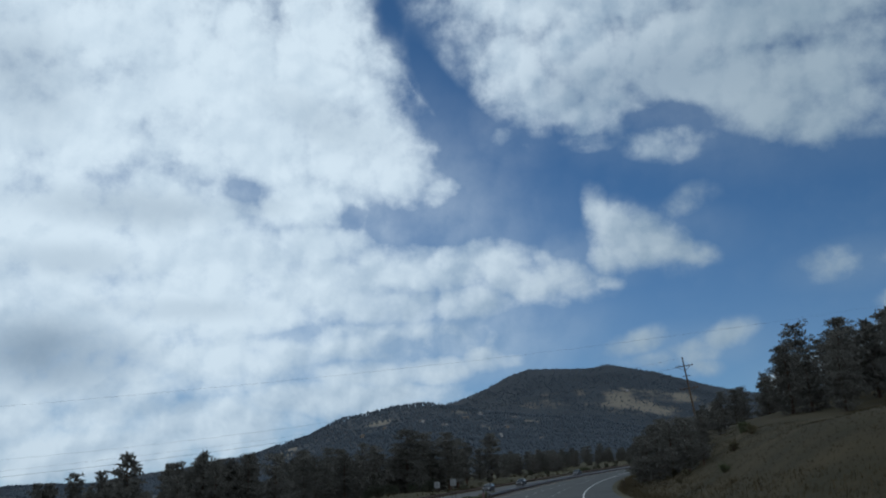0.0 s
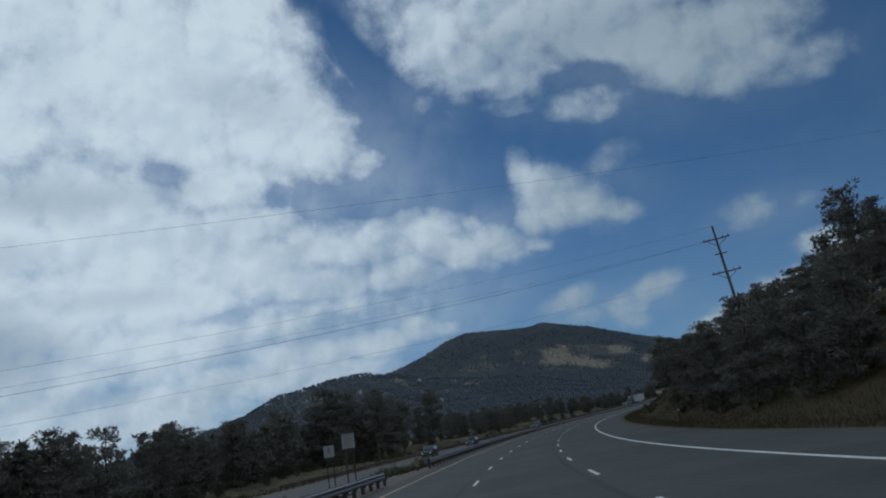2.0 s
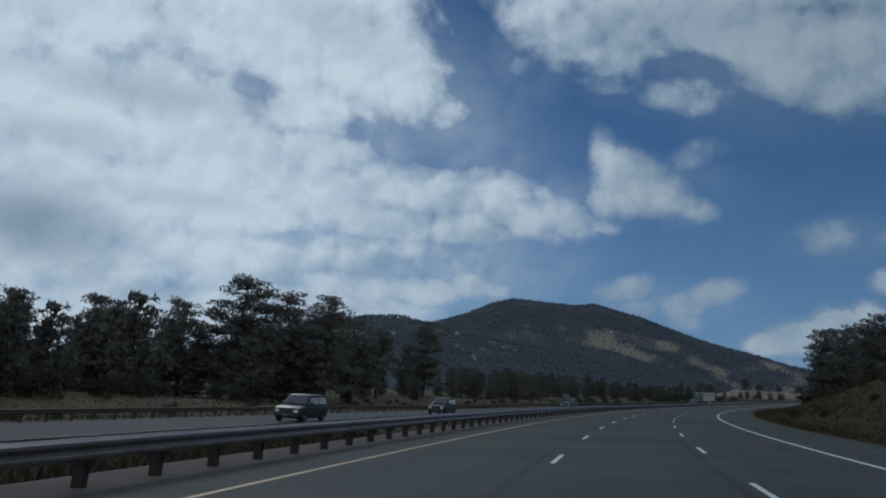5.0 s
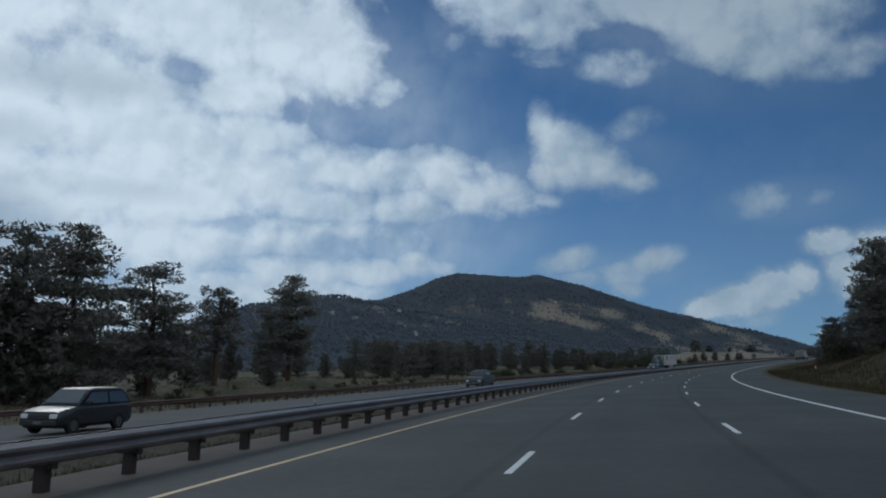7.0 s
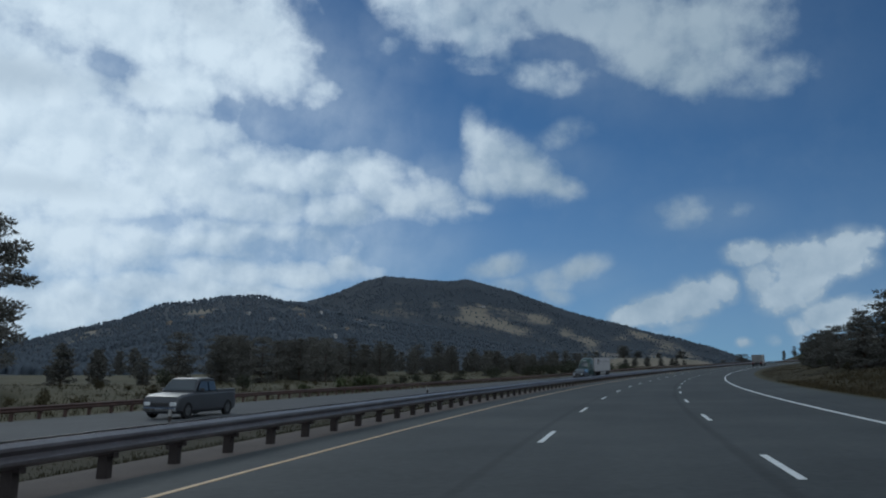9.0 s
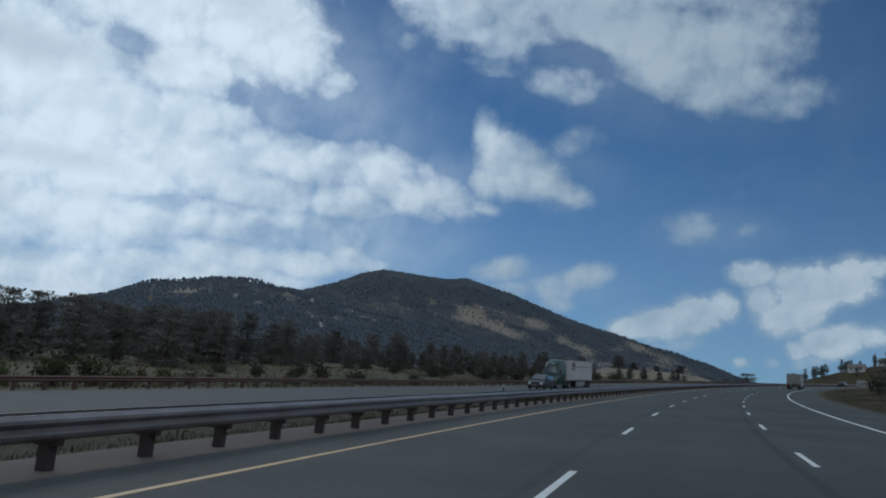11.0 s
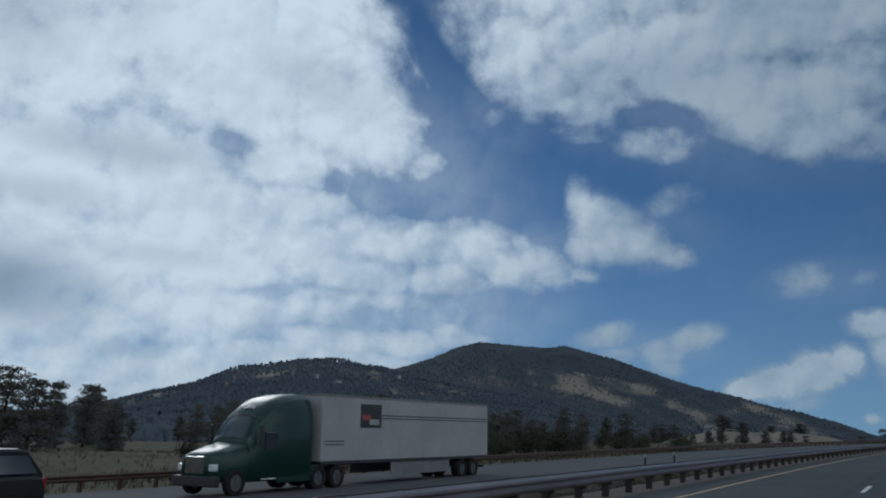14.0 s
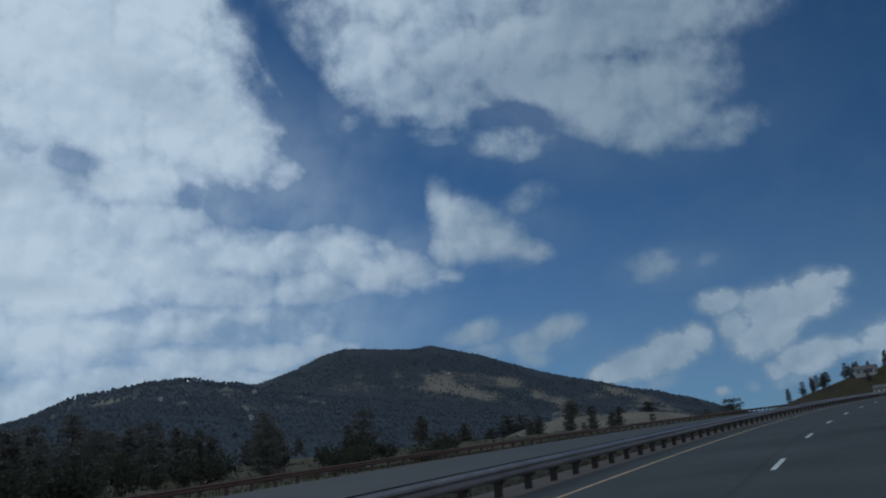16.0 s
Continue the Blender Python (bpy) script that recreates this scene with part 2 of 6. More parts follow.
    veil = blobs(VEILS, 1.5)
    veil = math_node("MULTIPLY", veil, ramp01(n1.outputs["Fac"], 0.25, 0.75, 0.25, 0.85))
    mask = math_node("MAXIMUM", mask, veil)
    # cloud tone: sunlit thin edges, greyer thick bellies, glow near the sun
    sdir = N("ShaderNodeVectorMath")
    sdir.operation = "DOT_PRODUCT"
    L(tc.outputs["Generated"], sdir.inputs[0])
    a, e = radians(SUN_AZ), radians(SUN_EL)
    sdir.inputs[1].default_value = (math.sin(a) * math.cos(e), math.cos(a) * math.cos(e), math.sin(e))
    glow = ramp01(sdir.outputs["Value"], 0.86, 1.0)
    tone_n = noise_tex(warp2.outputs[0], 0.10, 7, 0.6, 9.1)
    # relief: the side turned to the sun is lighter than the side turned away
    lean = N("ShaderNodeVectorMath")
    lean.operation = "ADD"
    L(warp2.outputs[0], lean.inputs[0])
    lean.inputs[1].default_value = (-0.35, 0.45, 0)
    relief = math_node("SUBTRACT", heads(lean.outputs[0], 0.42), heads(warp2.outputs[0], 0.42))
    relief = math_node("ADD", relief, math_node("MULTIPLY", math_node("SUBTRACT", noise_tex(lean.outputs[0], 0.34, 6, 0.6, 4.7).outputs["Fac"],
                                                                      noise_tex(warp2.outputs[0], 0.34, 6, 0.6, 4.7).outputs["Fac"]), 1.6))
    tone = math_node("ADD", math_node("MULTIPLY", ramp01(tone_n.outputs["Fac"], 0.36, 0.64), 0.75), math_node("MULTIPLY", relief, 1.1), clamp=True)
    belly = blobs(BELLIES, 1.4)
    tone = math_node("MAXIMUM", tone, math_node("MULTIPLY", belly, 0.9))
    cloud = mix(tone, (0.60, 0.655, 0.70), (0.305, 0.385, 0.475))
    away = ramp01(sdir.outputs["Value"], 0.93, 0.74)
    away = math_node("MULTIPLY", away, ramp01(low, 0.35, 0.9, 1.0, 0.72))
    cloud = mix(math_node("MULTIPLY", away, 0.74), cloud, (0.25, 0.31, 0.36))
    # unseen clouds opposite the sun, brightened as fill for sides turned from it
    cloud = mix(ramp01(sdir.outputs["Value"], 0.55, 0.1, 0.0, 0.9), cloud, (1.35, 1.38, 1.40))
    cloud = mix(math_node("MULTIPLY", glow, 0.55), cloud, (0.80, 0.86, 0.89))
    cloud = mix(math_node("MULTIPLY", belly, ramp01(n1.outputs["Fac"], 0.3, 0.7, 0.35, 0.8)), cloud, (0.22, 0.28, 0.35))

    sky = N("ShaderNodeTexSky")
    sky.sky_type, sky.sun_disc = "NISHITA", False
    sky.sun_elevation, sky.sun_rotation = radians(SUN_EL), radians(SUN_AZ)
    sky.altitude, sky.air_density, sky.dust_density, sky.ozone_density = 2400, 1.0, 0.2, 4.0
    blue = N("ShaderNodeVectorMath")
    blue.operation = "MULTIPLY"
    L(sky.outputs[0], blue.inputs[0])
    blue.inputs[1].default_value = (SKY_STRENGTH * 0.80, SKY_STRENGTH * 1.05, SKY_STRENGTH * 1.14)
    # pale air low over the horizon
    hazy = mix(ramp01(el, 22, 1, 0.0, 0.34), blue.outputs[0], (0.23, 0.30, 0.39))
    col = mix(mask, hazy, cloud)
    bg = N("ShaderNodeBackground")
    L(col, bg.inputs["Color"])
    out = N("ShaderNodeOutputWorld")
    L(bg.outputs[0], out.inputs[0])


SKY_STRENGTH = 0.043
build_world()
sun = new("sun", bpy.data.lights.new("sun", "SUN"))
sun.data.energy, sun.data.angle, sun.data.color = 0.5, radians(16), (1.0, 0.95, 0.87)
sun.matrix_world = look((0, 0, 0), (-math.sin(radians(SUN_AZ)) * math.cos(radians(SUN_EL)),
                                    -math.cos(radians(SUN_AZ)) * math.cos(radians(SUN_EL)), -math.sin(radians(SUN_EL))))


# ---- materials ----
def mat(name, c1, c2=None, scale=1.0, rough=0.8, metal=0.0, bump=0.0, fine=0.0, random_tone=0.0, detail=5, stretch=None, coat=0.0):
    """Two colours mixed by noise at two sizes (metres), with relief."""
    m = bpy.data.materials.new(name)
    m.use_nodes = True
    nt = m.node_tree
    b = nt.nodes["Principled BSDF"]
    b.inputs["Roughness"].default_value, b.inputs["Metallic"].default_value = rough, metal
    b.inputs["Coat Weight"].default_value = coat
    if rough >= 0.78 and not metal:
        b.inputs["Specular IOR Level"].default_value = 0.12
    c2 = c2 or tuple(v * 0.7 for v in c1)
    tc = nt.nodes.new("ShaderNodeTexCoord")
    vec = tc.outputs["Object"]
    if stretch:
        mp = nt.nodes.new("ShaderNodeMapping")
        mp.inputs["Scale"].default_value = stretch
        nt.links.new(vec, mp.inputs["Vector"])
        vec = mp.outputs[0]
    n1, n2 = nt.nodes.new("ShaderNodeTexNoise"), nt.nodes.new("ShaderNodeTexNoise")
    for n, s, d in ((n1, scale, detail), (n2, fine or scale * 9, 4)):
        nt.links.new(vec, n.inputs["Vector"])
        n.inputs["Scale"].default_value, n.inputs["Detail"].default_value = s, d
    add = nt.nodes.new("ShaderNodeMath")
    add.operation = "MULTIPLY_ADD"
    nt.links.new(n2.outputs["Fac"], add.inputs[0])
    add.inputs[1].default_value = 0.5
    nt.links.new(n1.outputs["Fac"], add.inputs[2])
    fac = nt.nodes.new("ShaderNodeMapRange")
    nt.links.new(add.outputs[0], fac.inputs["Value"])
    fac.inputs["From Min"].default_value, fac.inputs["From Max"].default_value = 0.5, 1.0
    mx = nt.nodes.new("ShaderNodeMix")
    mx.data_type = "RGBA"
    nt.links.new(fac.outputs[0], mx.inputs[0])
    mx.inputs[6].default_value, mx.inputs[7].default_value = (*c1, 1), (*c2, 1)
    col = mx.outputs[2]
    if random_tone:
        oi = nt.nodes.new("ShaderNodeObjectInfo")
        mr = nt.nodes.new("ShaderNodeMapRange")
        nt.links.new(oi.outputs["Random"], mr.inputs["Value"])
        mr.inputs["To Min"].default_value, mr.inputs["To Max"].default_value = 1 - random_tone, 1 + random_tone
        hs = nt.nodes.new("ShaderNodeHueSaturation")
        nt.links.new(mr.outputs[0], hs.inputs["Value"])
        nt.links.new(col, hs.inputs["Color"])
        col = hs.outputs[0]
    nt.links.new(col, b.inputs["Base Color"])
    if bump:
        bp = nt.nodes.new("ShaderNodeBump")
        bp.inputs["Strength"].default_value, bp.inputs["Distance"].default_value = bump, 0.02
        nt.links.new(n2.outputs["Fac"], bp.inputs["Height"])
        nt.links.new(bp.outputs[0], b.inputs["Normal"])
    return m


def leafy(m, share=0.25):
    """Thin leaves let part of the light through."""
    nt = m.node_tree
    b, out = nt.nodes["Principled BSDF"], nt.nodes["Material Output"]
    tr = nt.nodes.new("ShaderNodeBsdfTranslucent")
    nt.links.new(b.inputs["Base Color"].links[0].from_socket, tr.inputs["Color"])
    mx = nt.nodes.new("ShaderNodeMixShader")
    mx.inputs[0].default_value = share
    nt.links.new(b.outputs[0], mx.inputs[1])
    nt.links.new(tr.outputs[0], mx.inputs[2])
    nt.links.new(mx.outputs[0], out.inputs["Surface"])
    return m


def glass_mat(name, tint=(0.02, 0.025, 0.03)):
    m = bpy.data.materials.new(name)
    m.use_nodes = True
    b = m.node_tree.nodes["Principled BSDF"]
    b.inputs["Base Color"].default_value = (*tint, 1)
    b.inputs["Roughness"].default_value, b.inputs["Coat Weight"].default_value = 0.06, 0.6
    return m


def road_mat():
    """Asphalt with darker wheel paths, a sealed joint beside the lane line and patchy wear; the map's first axis runs across the road in metres."""
    m = mat("asphalt", (0.073, 0.078, 0.078), (0.042, 0.046, 0.047), 0.22, 0.8, bump=0.5, fine=6.0, detail=8)
    nt = m.node_tree
    b = nt.nodes["Principled BSDF"]
    base = b.inputs["Base Color"].links[0].from_socket
    uv = nt.nodes.new("ShaderNodeUVMap")
    sep = nt.nodes.new("ShaderNodeSeparateXYZ")
    nt.links.new(uv.outputs[0], sep.inputs[0])
    wob = nt.nodes.new("ShaderNodeTexNoise")
    mp = nt.nodes.new("ShaderNodeMapping")
    mp.inputs["Scale"].default_value = (0.6, 0.035, 1)
    nt.links.new(uv.outputs[0], mp.inputs[0])
    nt.links.new(mp.outputs[0], wob.inputs["Vector"])
    wob.inputs["Scale"].default_value, wob.inputs["Detail"].default_value = 1.0, 4
    x = nt.nodes.new("ShaderNodeMath")
    x.operation = "MULTIPLY_ADD"
    nt.links.new(wob.outputs["Fac"], x.inputs[0])
    x.inputs[1].default_value = 0.35
    nt.links.new(sep.outputs[0], x.inputs[2])
    total = None
    for d, w, k in ((2.13, 0.10, 0.7), (-1.64, 0.09, 0.55), (-0.35, 0.45, 0.16), (1.55, 0.45, 0.16), (3.4, 0.45, 0.16), (5.3, 0.45, 0.14),
                    (-4.2, 0.45, 0.12), (-2.3, 0.45, 0.12), (7.6, 0.12, 0.25), (6.9, 0.08, 0.2)):
        a = nt.nodes.new("ShaderNodeMath")
        a.operation = "SUBTRACT"
        nt.links.new(x.outputs[0], a.inputs[0])
        a.inputs[1].default_value = d + 0.175
        ab = nt.nodes.new("ShaderNodeMath")
        ab.operation = "ABSOLUTE"
        nt.links.new(a.outputs[0], ab.inputs[0])
        r = nt.nodes.new("ShaderNodeMapRange")
        r.interpolation_type = "SMOOTHSTEP"
        nt.links.new(ab.outputs[0], r.inputs["Value"])
        r.inputs["From Min"].default_value, r.inputs["From Max"].default_value = w * 1.6, w * 0.3
        r.inputs["To Max"].default_value = k
        if total is None:
            total = r.outputs[0]
        else:
            ad = nt.nodes.new("ShaderNodeMath")
            nt.links.new(total, ad.inputs[0])
            nt.links.new(r.outputs[0], ad.inputs[1])
            total = ad.outputs[0]
    patch = nt.nodes.new("ShaderNodeMath")
    patch.operation = "MULTIPLY"
    nt.links.new(total, patch.inputs[0])
    nt.links.new(wob.outputs["Fac"], patch.inputs[1])
    dark = nt.nodes.new("ShaderNodeMix")
    dark.data_type = "RGBA"
    dark.inputs[7].default_value = (0.018, 0.018, 0.019, 1)
    nt.links.new(patch.outputs[0], dark.inputs[0])
    nt.links.new(base, dark.inputs[6])
    nt.links.new(dark.outputs[2], b.inputs["Base Color"])
    return m


M_GRASS = mat("dry_grass", (0.078, 0.068, 0.039), (0.040, 0.040, 0.022), 0.12, 0.95, bump=0.6, fine=3.0)
# olive-brown bank grass, with cloud shade and vignetting darkened into the colour
M_BANK = mat("dimmed_bank_grass_ground", (0.053, 0.041, 0.020), (0.025, 0.023, 0.011), 0.2, 0.95, bump=0.6, fine=3.0)
M_MEDIAN = mat("median_ground", (0.046, 0.040, 0.025), (0.027, 0.026, 0.016), 0.3, 0.95, bump=0.6, fine=4.0)
M_ASPHALT = road_mat()
M_ASPHALT_PALE = mat("worn_asphalt", (0.080, 0.083, 0.086), (0.062, 0.064, 0.067), 0.2, 0.85, bump=0.3, fine=18.0)
M_DRY_MEADOW = mat("dry_meadow_grass", (0.205, 0.178, 0.142), (0.105, 0.100, 0.080), 0.05, 0.95, fine=0.8)
M_SHOULDER = mat("shoulder_gravel", (0.135, 0.115, 0.104), (0.105, 0.090, 0.082), 0.8, 0.95, bump=0.6, fine=25.0)
M_WHITE_LINE = mat("white_line_paint", (0.62, 0.63, 0.62), (0.48, 0.49, 0.48), 2.0, 0.6, fine=30.0)
M_YELLOW_LINE = mat("yellow_line_paint", (0.46, 0.31, 0.15), (0.33, 0.22, 0.12), 2.0, 0.6, fine=30.0)
M_RAIL = mat("weathered_rail_steel", (0.20, 0.185, 0.19), (0.12, 0.108, 0.112), 1.2, 0.38, metal=0.6, bump=0.15)
M_POST = mat("dark_rail_post", (0.050, 0.042, 0.040), (0.032, 0.027, 0.026), 3.0, 0.8, bump=0.3)
M_RUST = mat("rusted_far_rail", (0.085, 0.045, 0.036), (0.05, 0.03, 0.026), 1.5, 0.7, metal=0.2, bump=0.2)
# needle colour greyed and raised: the windscreen's pale veil put into it
M_NEEDLES = leafy(mat("hazed_pine_needles", (0.116, 0.112, 0.100), (0.088, 0.087, 0.078), 0.8, 0.8, fine=5.0, random_tone=0.18))
M_BARK = mat("pine_bark", (0.085, 0.055, 0.04), (0.04, 0.028, 0.022), 3.0, 0.95, bump=0.8, stretch=(1, 1, 0.25))
M_BUSH = leafy(mat("shrub_leaves", (0.066, 0.076, 0.036), (0.038, 0.046, 0.024), 1.5, 0.8, fine=8.0, random_tone=0.3))
M_THICKET = leafy(mat("thicket_leaves", (0.050, 0.054, 0.036), (0.030, 0.034, 0.024), 1.5, 0.8, fine=8.0, random_tone=0.3))
M_SCRUB = mat("dry_scrub", (0.072, 0.062, 0.036), (0.042, 0.039, 0.022), 1.2, 0.9, fine=7.0, random_tone=0.3)
# forest green shifted blue and raised: aerial haze put into the colour
M_FOREST_HAZED = leafy(mat("hazed_hillside_forest", (0.106, 0.127, 0.154), (0.084, 0.104, 0.128), 0.01, 0.95, fine=0.2), 0.4)
M_WOODPOLE = mat("weathered_pole_wood", (0.10, 0.075, 0.055), (0.055, 0.042, 0.034), 2.0, 0.9, bump=0.5, stretch=(1, 1, 0.1))
M_WIRE = mat("cable_sheath", (0.03, 0.03, 0.032), None, 2.0, 0.6)


# ---- mesh helpers ----
def mesh_ob(name, verts, faces, material, parent=None, label="", smooth=False):
    me = bpy.data.meshes.new(name)
    me.from_pydata([tuple(v) for v in verts], [], [tuple(f) for f in faces])
    if material:
        me.materials.append(material)
    if smooth:
        me.polygons.foreach_set("use_smooth", [True] * len(me.polygons))
    me.update()
    ob = new(name, me)
    if parent:
        ob.parent = parent
    if label:
        tagged(ob, label=label)
    return ob


def part(name, bm, material, parent=None, label="", smooth=False):
    """Links a bmesh as one mesh object under a thing or a part."""
    me = bpy.data.meshes.new(name)
    bm.to_mesh(me)
    bm.free()
    for m in material if isinstance(material, (list, tuple)) else [material]:
        me.materials.append(m)
    if smooth:
        me.polygons.foreach_set("use_smooth", [True] * len(me.polygons))
        me.set_sharp_from_angle(angle=radians(34))
    ob = new(name, me)
    if parent:
        ob.parent = parent
    if label:
        tagged(ob, label=label)
    return ob


def thing(name, label, category, group="", kind=""):
    return tagged(new(name), label, category, group, kind)


def add_box(bm, x0, y0, z0, x1, y1, z1, bevel=0.0, m=None):
    r = bmesh.ops.create_cube(bm, size=1.0, matrix=Matrix.Translation(((x0 + x1) / 2, (y0 + y1) / 2, (z0 + z1) / 2))
                              @ Matrix.Diagonal((abs(x1 - x0), abs(y1 - y0), abs(z1 - z0), 1)))
    vs = r["verts"]
    if bevel:
        es = list({e for v in vs for e in v.link_edges})
        rr = bmesh.ops.bevel(bm, geom=es, offset=bevel, segments=2, affect="EDGES", profile=0.5)
        vs = list({v for f in rr["faces"] for v in f.verts} | {v for v in vs if v.is_valid})
    if m is not None:
        bmesh.ops.transform(bm, matrix=m, verts=[v for v in vs if v.is_valid])
    return vs


def box_bm(x0, y0, z0, x1, y1, z1, bevel=0.0):
    bm = bmesh.new()
    add_box(bm, x0, y0, z0, x1, y1, z1, bevel)
    return bm


def tube_geo(pts, radii, n=6):
    """Vertices and faces of a tapered tube along points."""
    vs, fs = [], []
    pts = [Vector(p) for p in pts]
    for i, p in enumerate(pts):
        t = (pts[min(i + 1, len(pts) - 1)] - pts[max(i - 1, 0)]).normalized()
        u = t.orthogonal().normalized() if abs(t.z) > 0.9 else t.cross(Vector((0, 0, 1))).normalized()
        w = t.cross(u)
        for k in range(n):
            a = 2 * math.pi * k / n
            vs.append(p + (u * math.cos(a) + w * math.sin(a)) * radii[i])
    for i in range(len(pts) - 1):
        for k in range(n):
            fs.append((i * n + k, i * n + (k + 1) % n, (i + 1) * n + (k + 1) % n, (i + 1) * n + k))
    fs.append(tuple(range(n))[::-1])
    fs.append(tuple((len(pts) - 1) * n + k for k in range(n)))
    return vs, fs


# ---- the road's line: arc length s, offset d to the right ----
V0, ACC, HEAD0 = 28.2244, -0.0480, -0.2747
STEP = 4.0
ARC = np.arange(-240.0, 1240.0 + STEP, STEP)
_tt = np.arange(-10, 45, 0.02)
_t = np.interp(ARC, V0 * _tt + 0.5 * ACC * _tt ** 2, _tt)
_k = np.interp(_t, [-2, 2, 5, 8, 11, 14, 18.5], [0.0836, 0.1019, 0.0592, 0.0868, 0.0765, 0.0602, 0.1209])
_k = np.where(ARC > 700, 0.02, _k)
_g = np.interp(_t, [-2, 4, 8, 12, 18.5], [-0.01659, 0.03862, 0.04878, 0.05962, 0.07796])
_g = np.where(ARC > 640, np.maximum(0.078 - (ARC - 640) * 0.0006, 0.0), _g)


def _sum(v):
    c = np.concatenate([[0], np.cumsum((v[1:] + v[:-1]) / 2 * STEP)])
    return c - np.interp(0, ARC, c)


HEAD = np.radians(_sum(_k) + HEAD0)
CX, CY, CZ = _sum(np.sin(HEAD)), _sum(np.cos(HEAD)), _sum(_g)
BANK = 0.0313


def at(s, d, z=0.0):
    """World place at s along, d to the right, z above the centre line's level."""
    h = float(np.interp(s, ARC, HEAD))
    return Vector((float(np.interp(s, ARC, CX)) + d * math.cos(h), float(np.interp(s, ARC, CY)) - d * math.sin(h),
                   float(np.interp(s, ARC, CZ)) + z))


def heading(s):
    return float(np.interp(s, ARC, HEAD))


def smooth(a, b, x):
    t = np.clip((x - a) / (b - a), 0, 1)
    return t * t * (3 - 2 * t)


def opp_shift(s):
    return np.interp(s, [150, 240, 310, 380, 415, 500], [-0.6, -0.57, -0.37, -0.31, -0.33, 0.1])


def ground_rel(s, d):
    """Height of the ground above the centre line's level."""
    if -8.2 <= d <= 10.2:
        return BANK * d - 0.05
    if d > 10.2:
        hc = float(np.interp(s, [-150, 60, 140, 190, 235, 290, 400, 520, 700], [6.0, 5.4, 7.2, 7.6, 5.8, 3.2, 1.4, 1.0, 0.6]))
        up = float(np.interp(s, [80, 140, 200, 260], [0.03, 0.2, 0.2, 0.03]))
        z = BANK * 10 - 0.12 + (hc - 0.2) * float(smooth(11.0, 25.0, d)) + up * max(min(d, 75) - 25, 0)
        lump = noise.noise(Vector((s * 0.05, d * 0.12, 3.0))) * 0.5 + noise.noise(Vector((s * 0.2, d * 0.4, 8.0))) * 0.15
        return z + lump * float(smooth(11, 16, d))
    far = BANK * -30 + opp_shift(s)
    if d > -14.0:
        w = float(smooth(-8.2, -14.0, d))
        return (BANK * d + opp_shift(s) * w) - 0.05 - 0.22 * math.sin(math.pi * (d + 8.2) / -5.8)
    if d >= -31.0:
        return BANK * d + opp_shift(s) - 0.06
    z = far - 0.25 - 0.35 * float(smooth(-31, -45, d))
    lump = noise.noise(Vector((s * 0.02, d * 0.02, 1.0))) * 1.1 + noise.noise(Vector((s * 0.11, d * 0.11, 5.0))) * 0.3
    return z + lump * float(smooth(-32, -45, d))


def sheet(name, ss, ds, zf, material, label, category, lift=0.0, kind="structure"):
    vs, fs = [], []
    for s in ss:
        for d in ds:
            vs.append(at(s, d, zf(s, d) + lift))
    n = len(ds)
    for i in range(len(ss) - 1):
        for j in range(n - 1):
            a = i * n + j
            fs.append((a, a + 1, a + n + 1, a + n))
    ob = mesh_ob(name, vs, fs, material, smooth=True)
    uv = ob.data.uv_layers.new(name="UVMap")
    flat_uv = [c for f in fs for k in f for c in (ds[k % n], float(ss[k // n]))]
    uv.data.foreach_set("uv", flat_uv)
    return tagged(ob, label, category, kind=kind)


# ---- ground, reaching the horizon ----
def build_ground():
    ss = list(np.arange(-236, 720, 4.0)) + list(np.arange(720, 1240, 40.0))
    ds = [-4600, -3600, -2800, -2200, -1700, -1300, -1000, -800, -620, -480, -380, -300, -240, -200, -170, -145, -125, -108, -95, -84, -75, -67, -60,
          -54, -49, -45, -41, -38, -35, -33, -31, -29, -26, -22, -18, -14, -13, -12, -11, -10, -9, -8.2, -6, 0, 6, 10.2, 11, 12, 13, 14.5, 16,
          18, 20, 22, 24, 26, 29, 33, 38, 45, 55, 70, 90, 120, 160, 210, 280, 380, 500, 600]

    def zf(s, d):
        z = ground_rel(s, max(min(d, 120), -170))
        return z
    ob = sheet("ground", ss, ds, zf, M_GRASS, "dry grassy ground along a mountain highway", "ground")
    ob.data.materials.append(M_BANK)
    ob.data.materials.append(M_MEDIAN)
    for f in ob.data.polygons:
        d = ds[f.index % (len(ds) - 1)]
        f.material_index = 1 if d >= 10.2 else 2 if -14 <= d <= -8.2 else 0


build_ground()
ROAD_S = list(np.arange(-200, 700, 4.0))
road = sheet("road", ROAD_S, [-6.55, -3, 0, 3, 6, 9.6], lambda s, d: BANK * d, M_ASPHALT,
             "dark grey asphalt highway with three lanes", "road")
sheet("pavement_inner_shoulder", ROAD_S, [-8.0, -7.2, -6.55], lambda s, d: BANK * d - 0.004, M_SHOULDER,
                       "dusty grey paved strip under the median guard rail", "shoulder")
sheet("road_opposite", ROAD_S, [-29.2, -24, -19, -14.2], lambda s, d: BANK * d + opp_shift(s), M_ASPHALT_PALE,
      "pale worn asphalt of the opposite carriageway", "road")


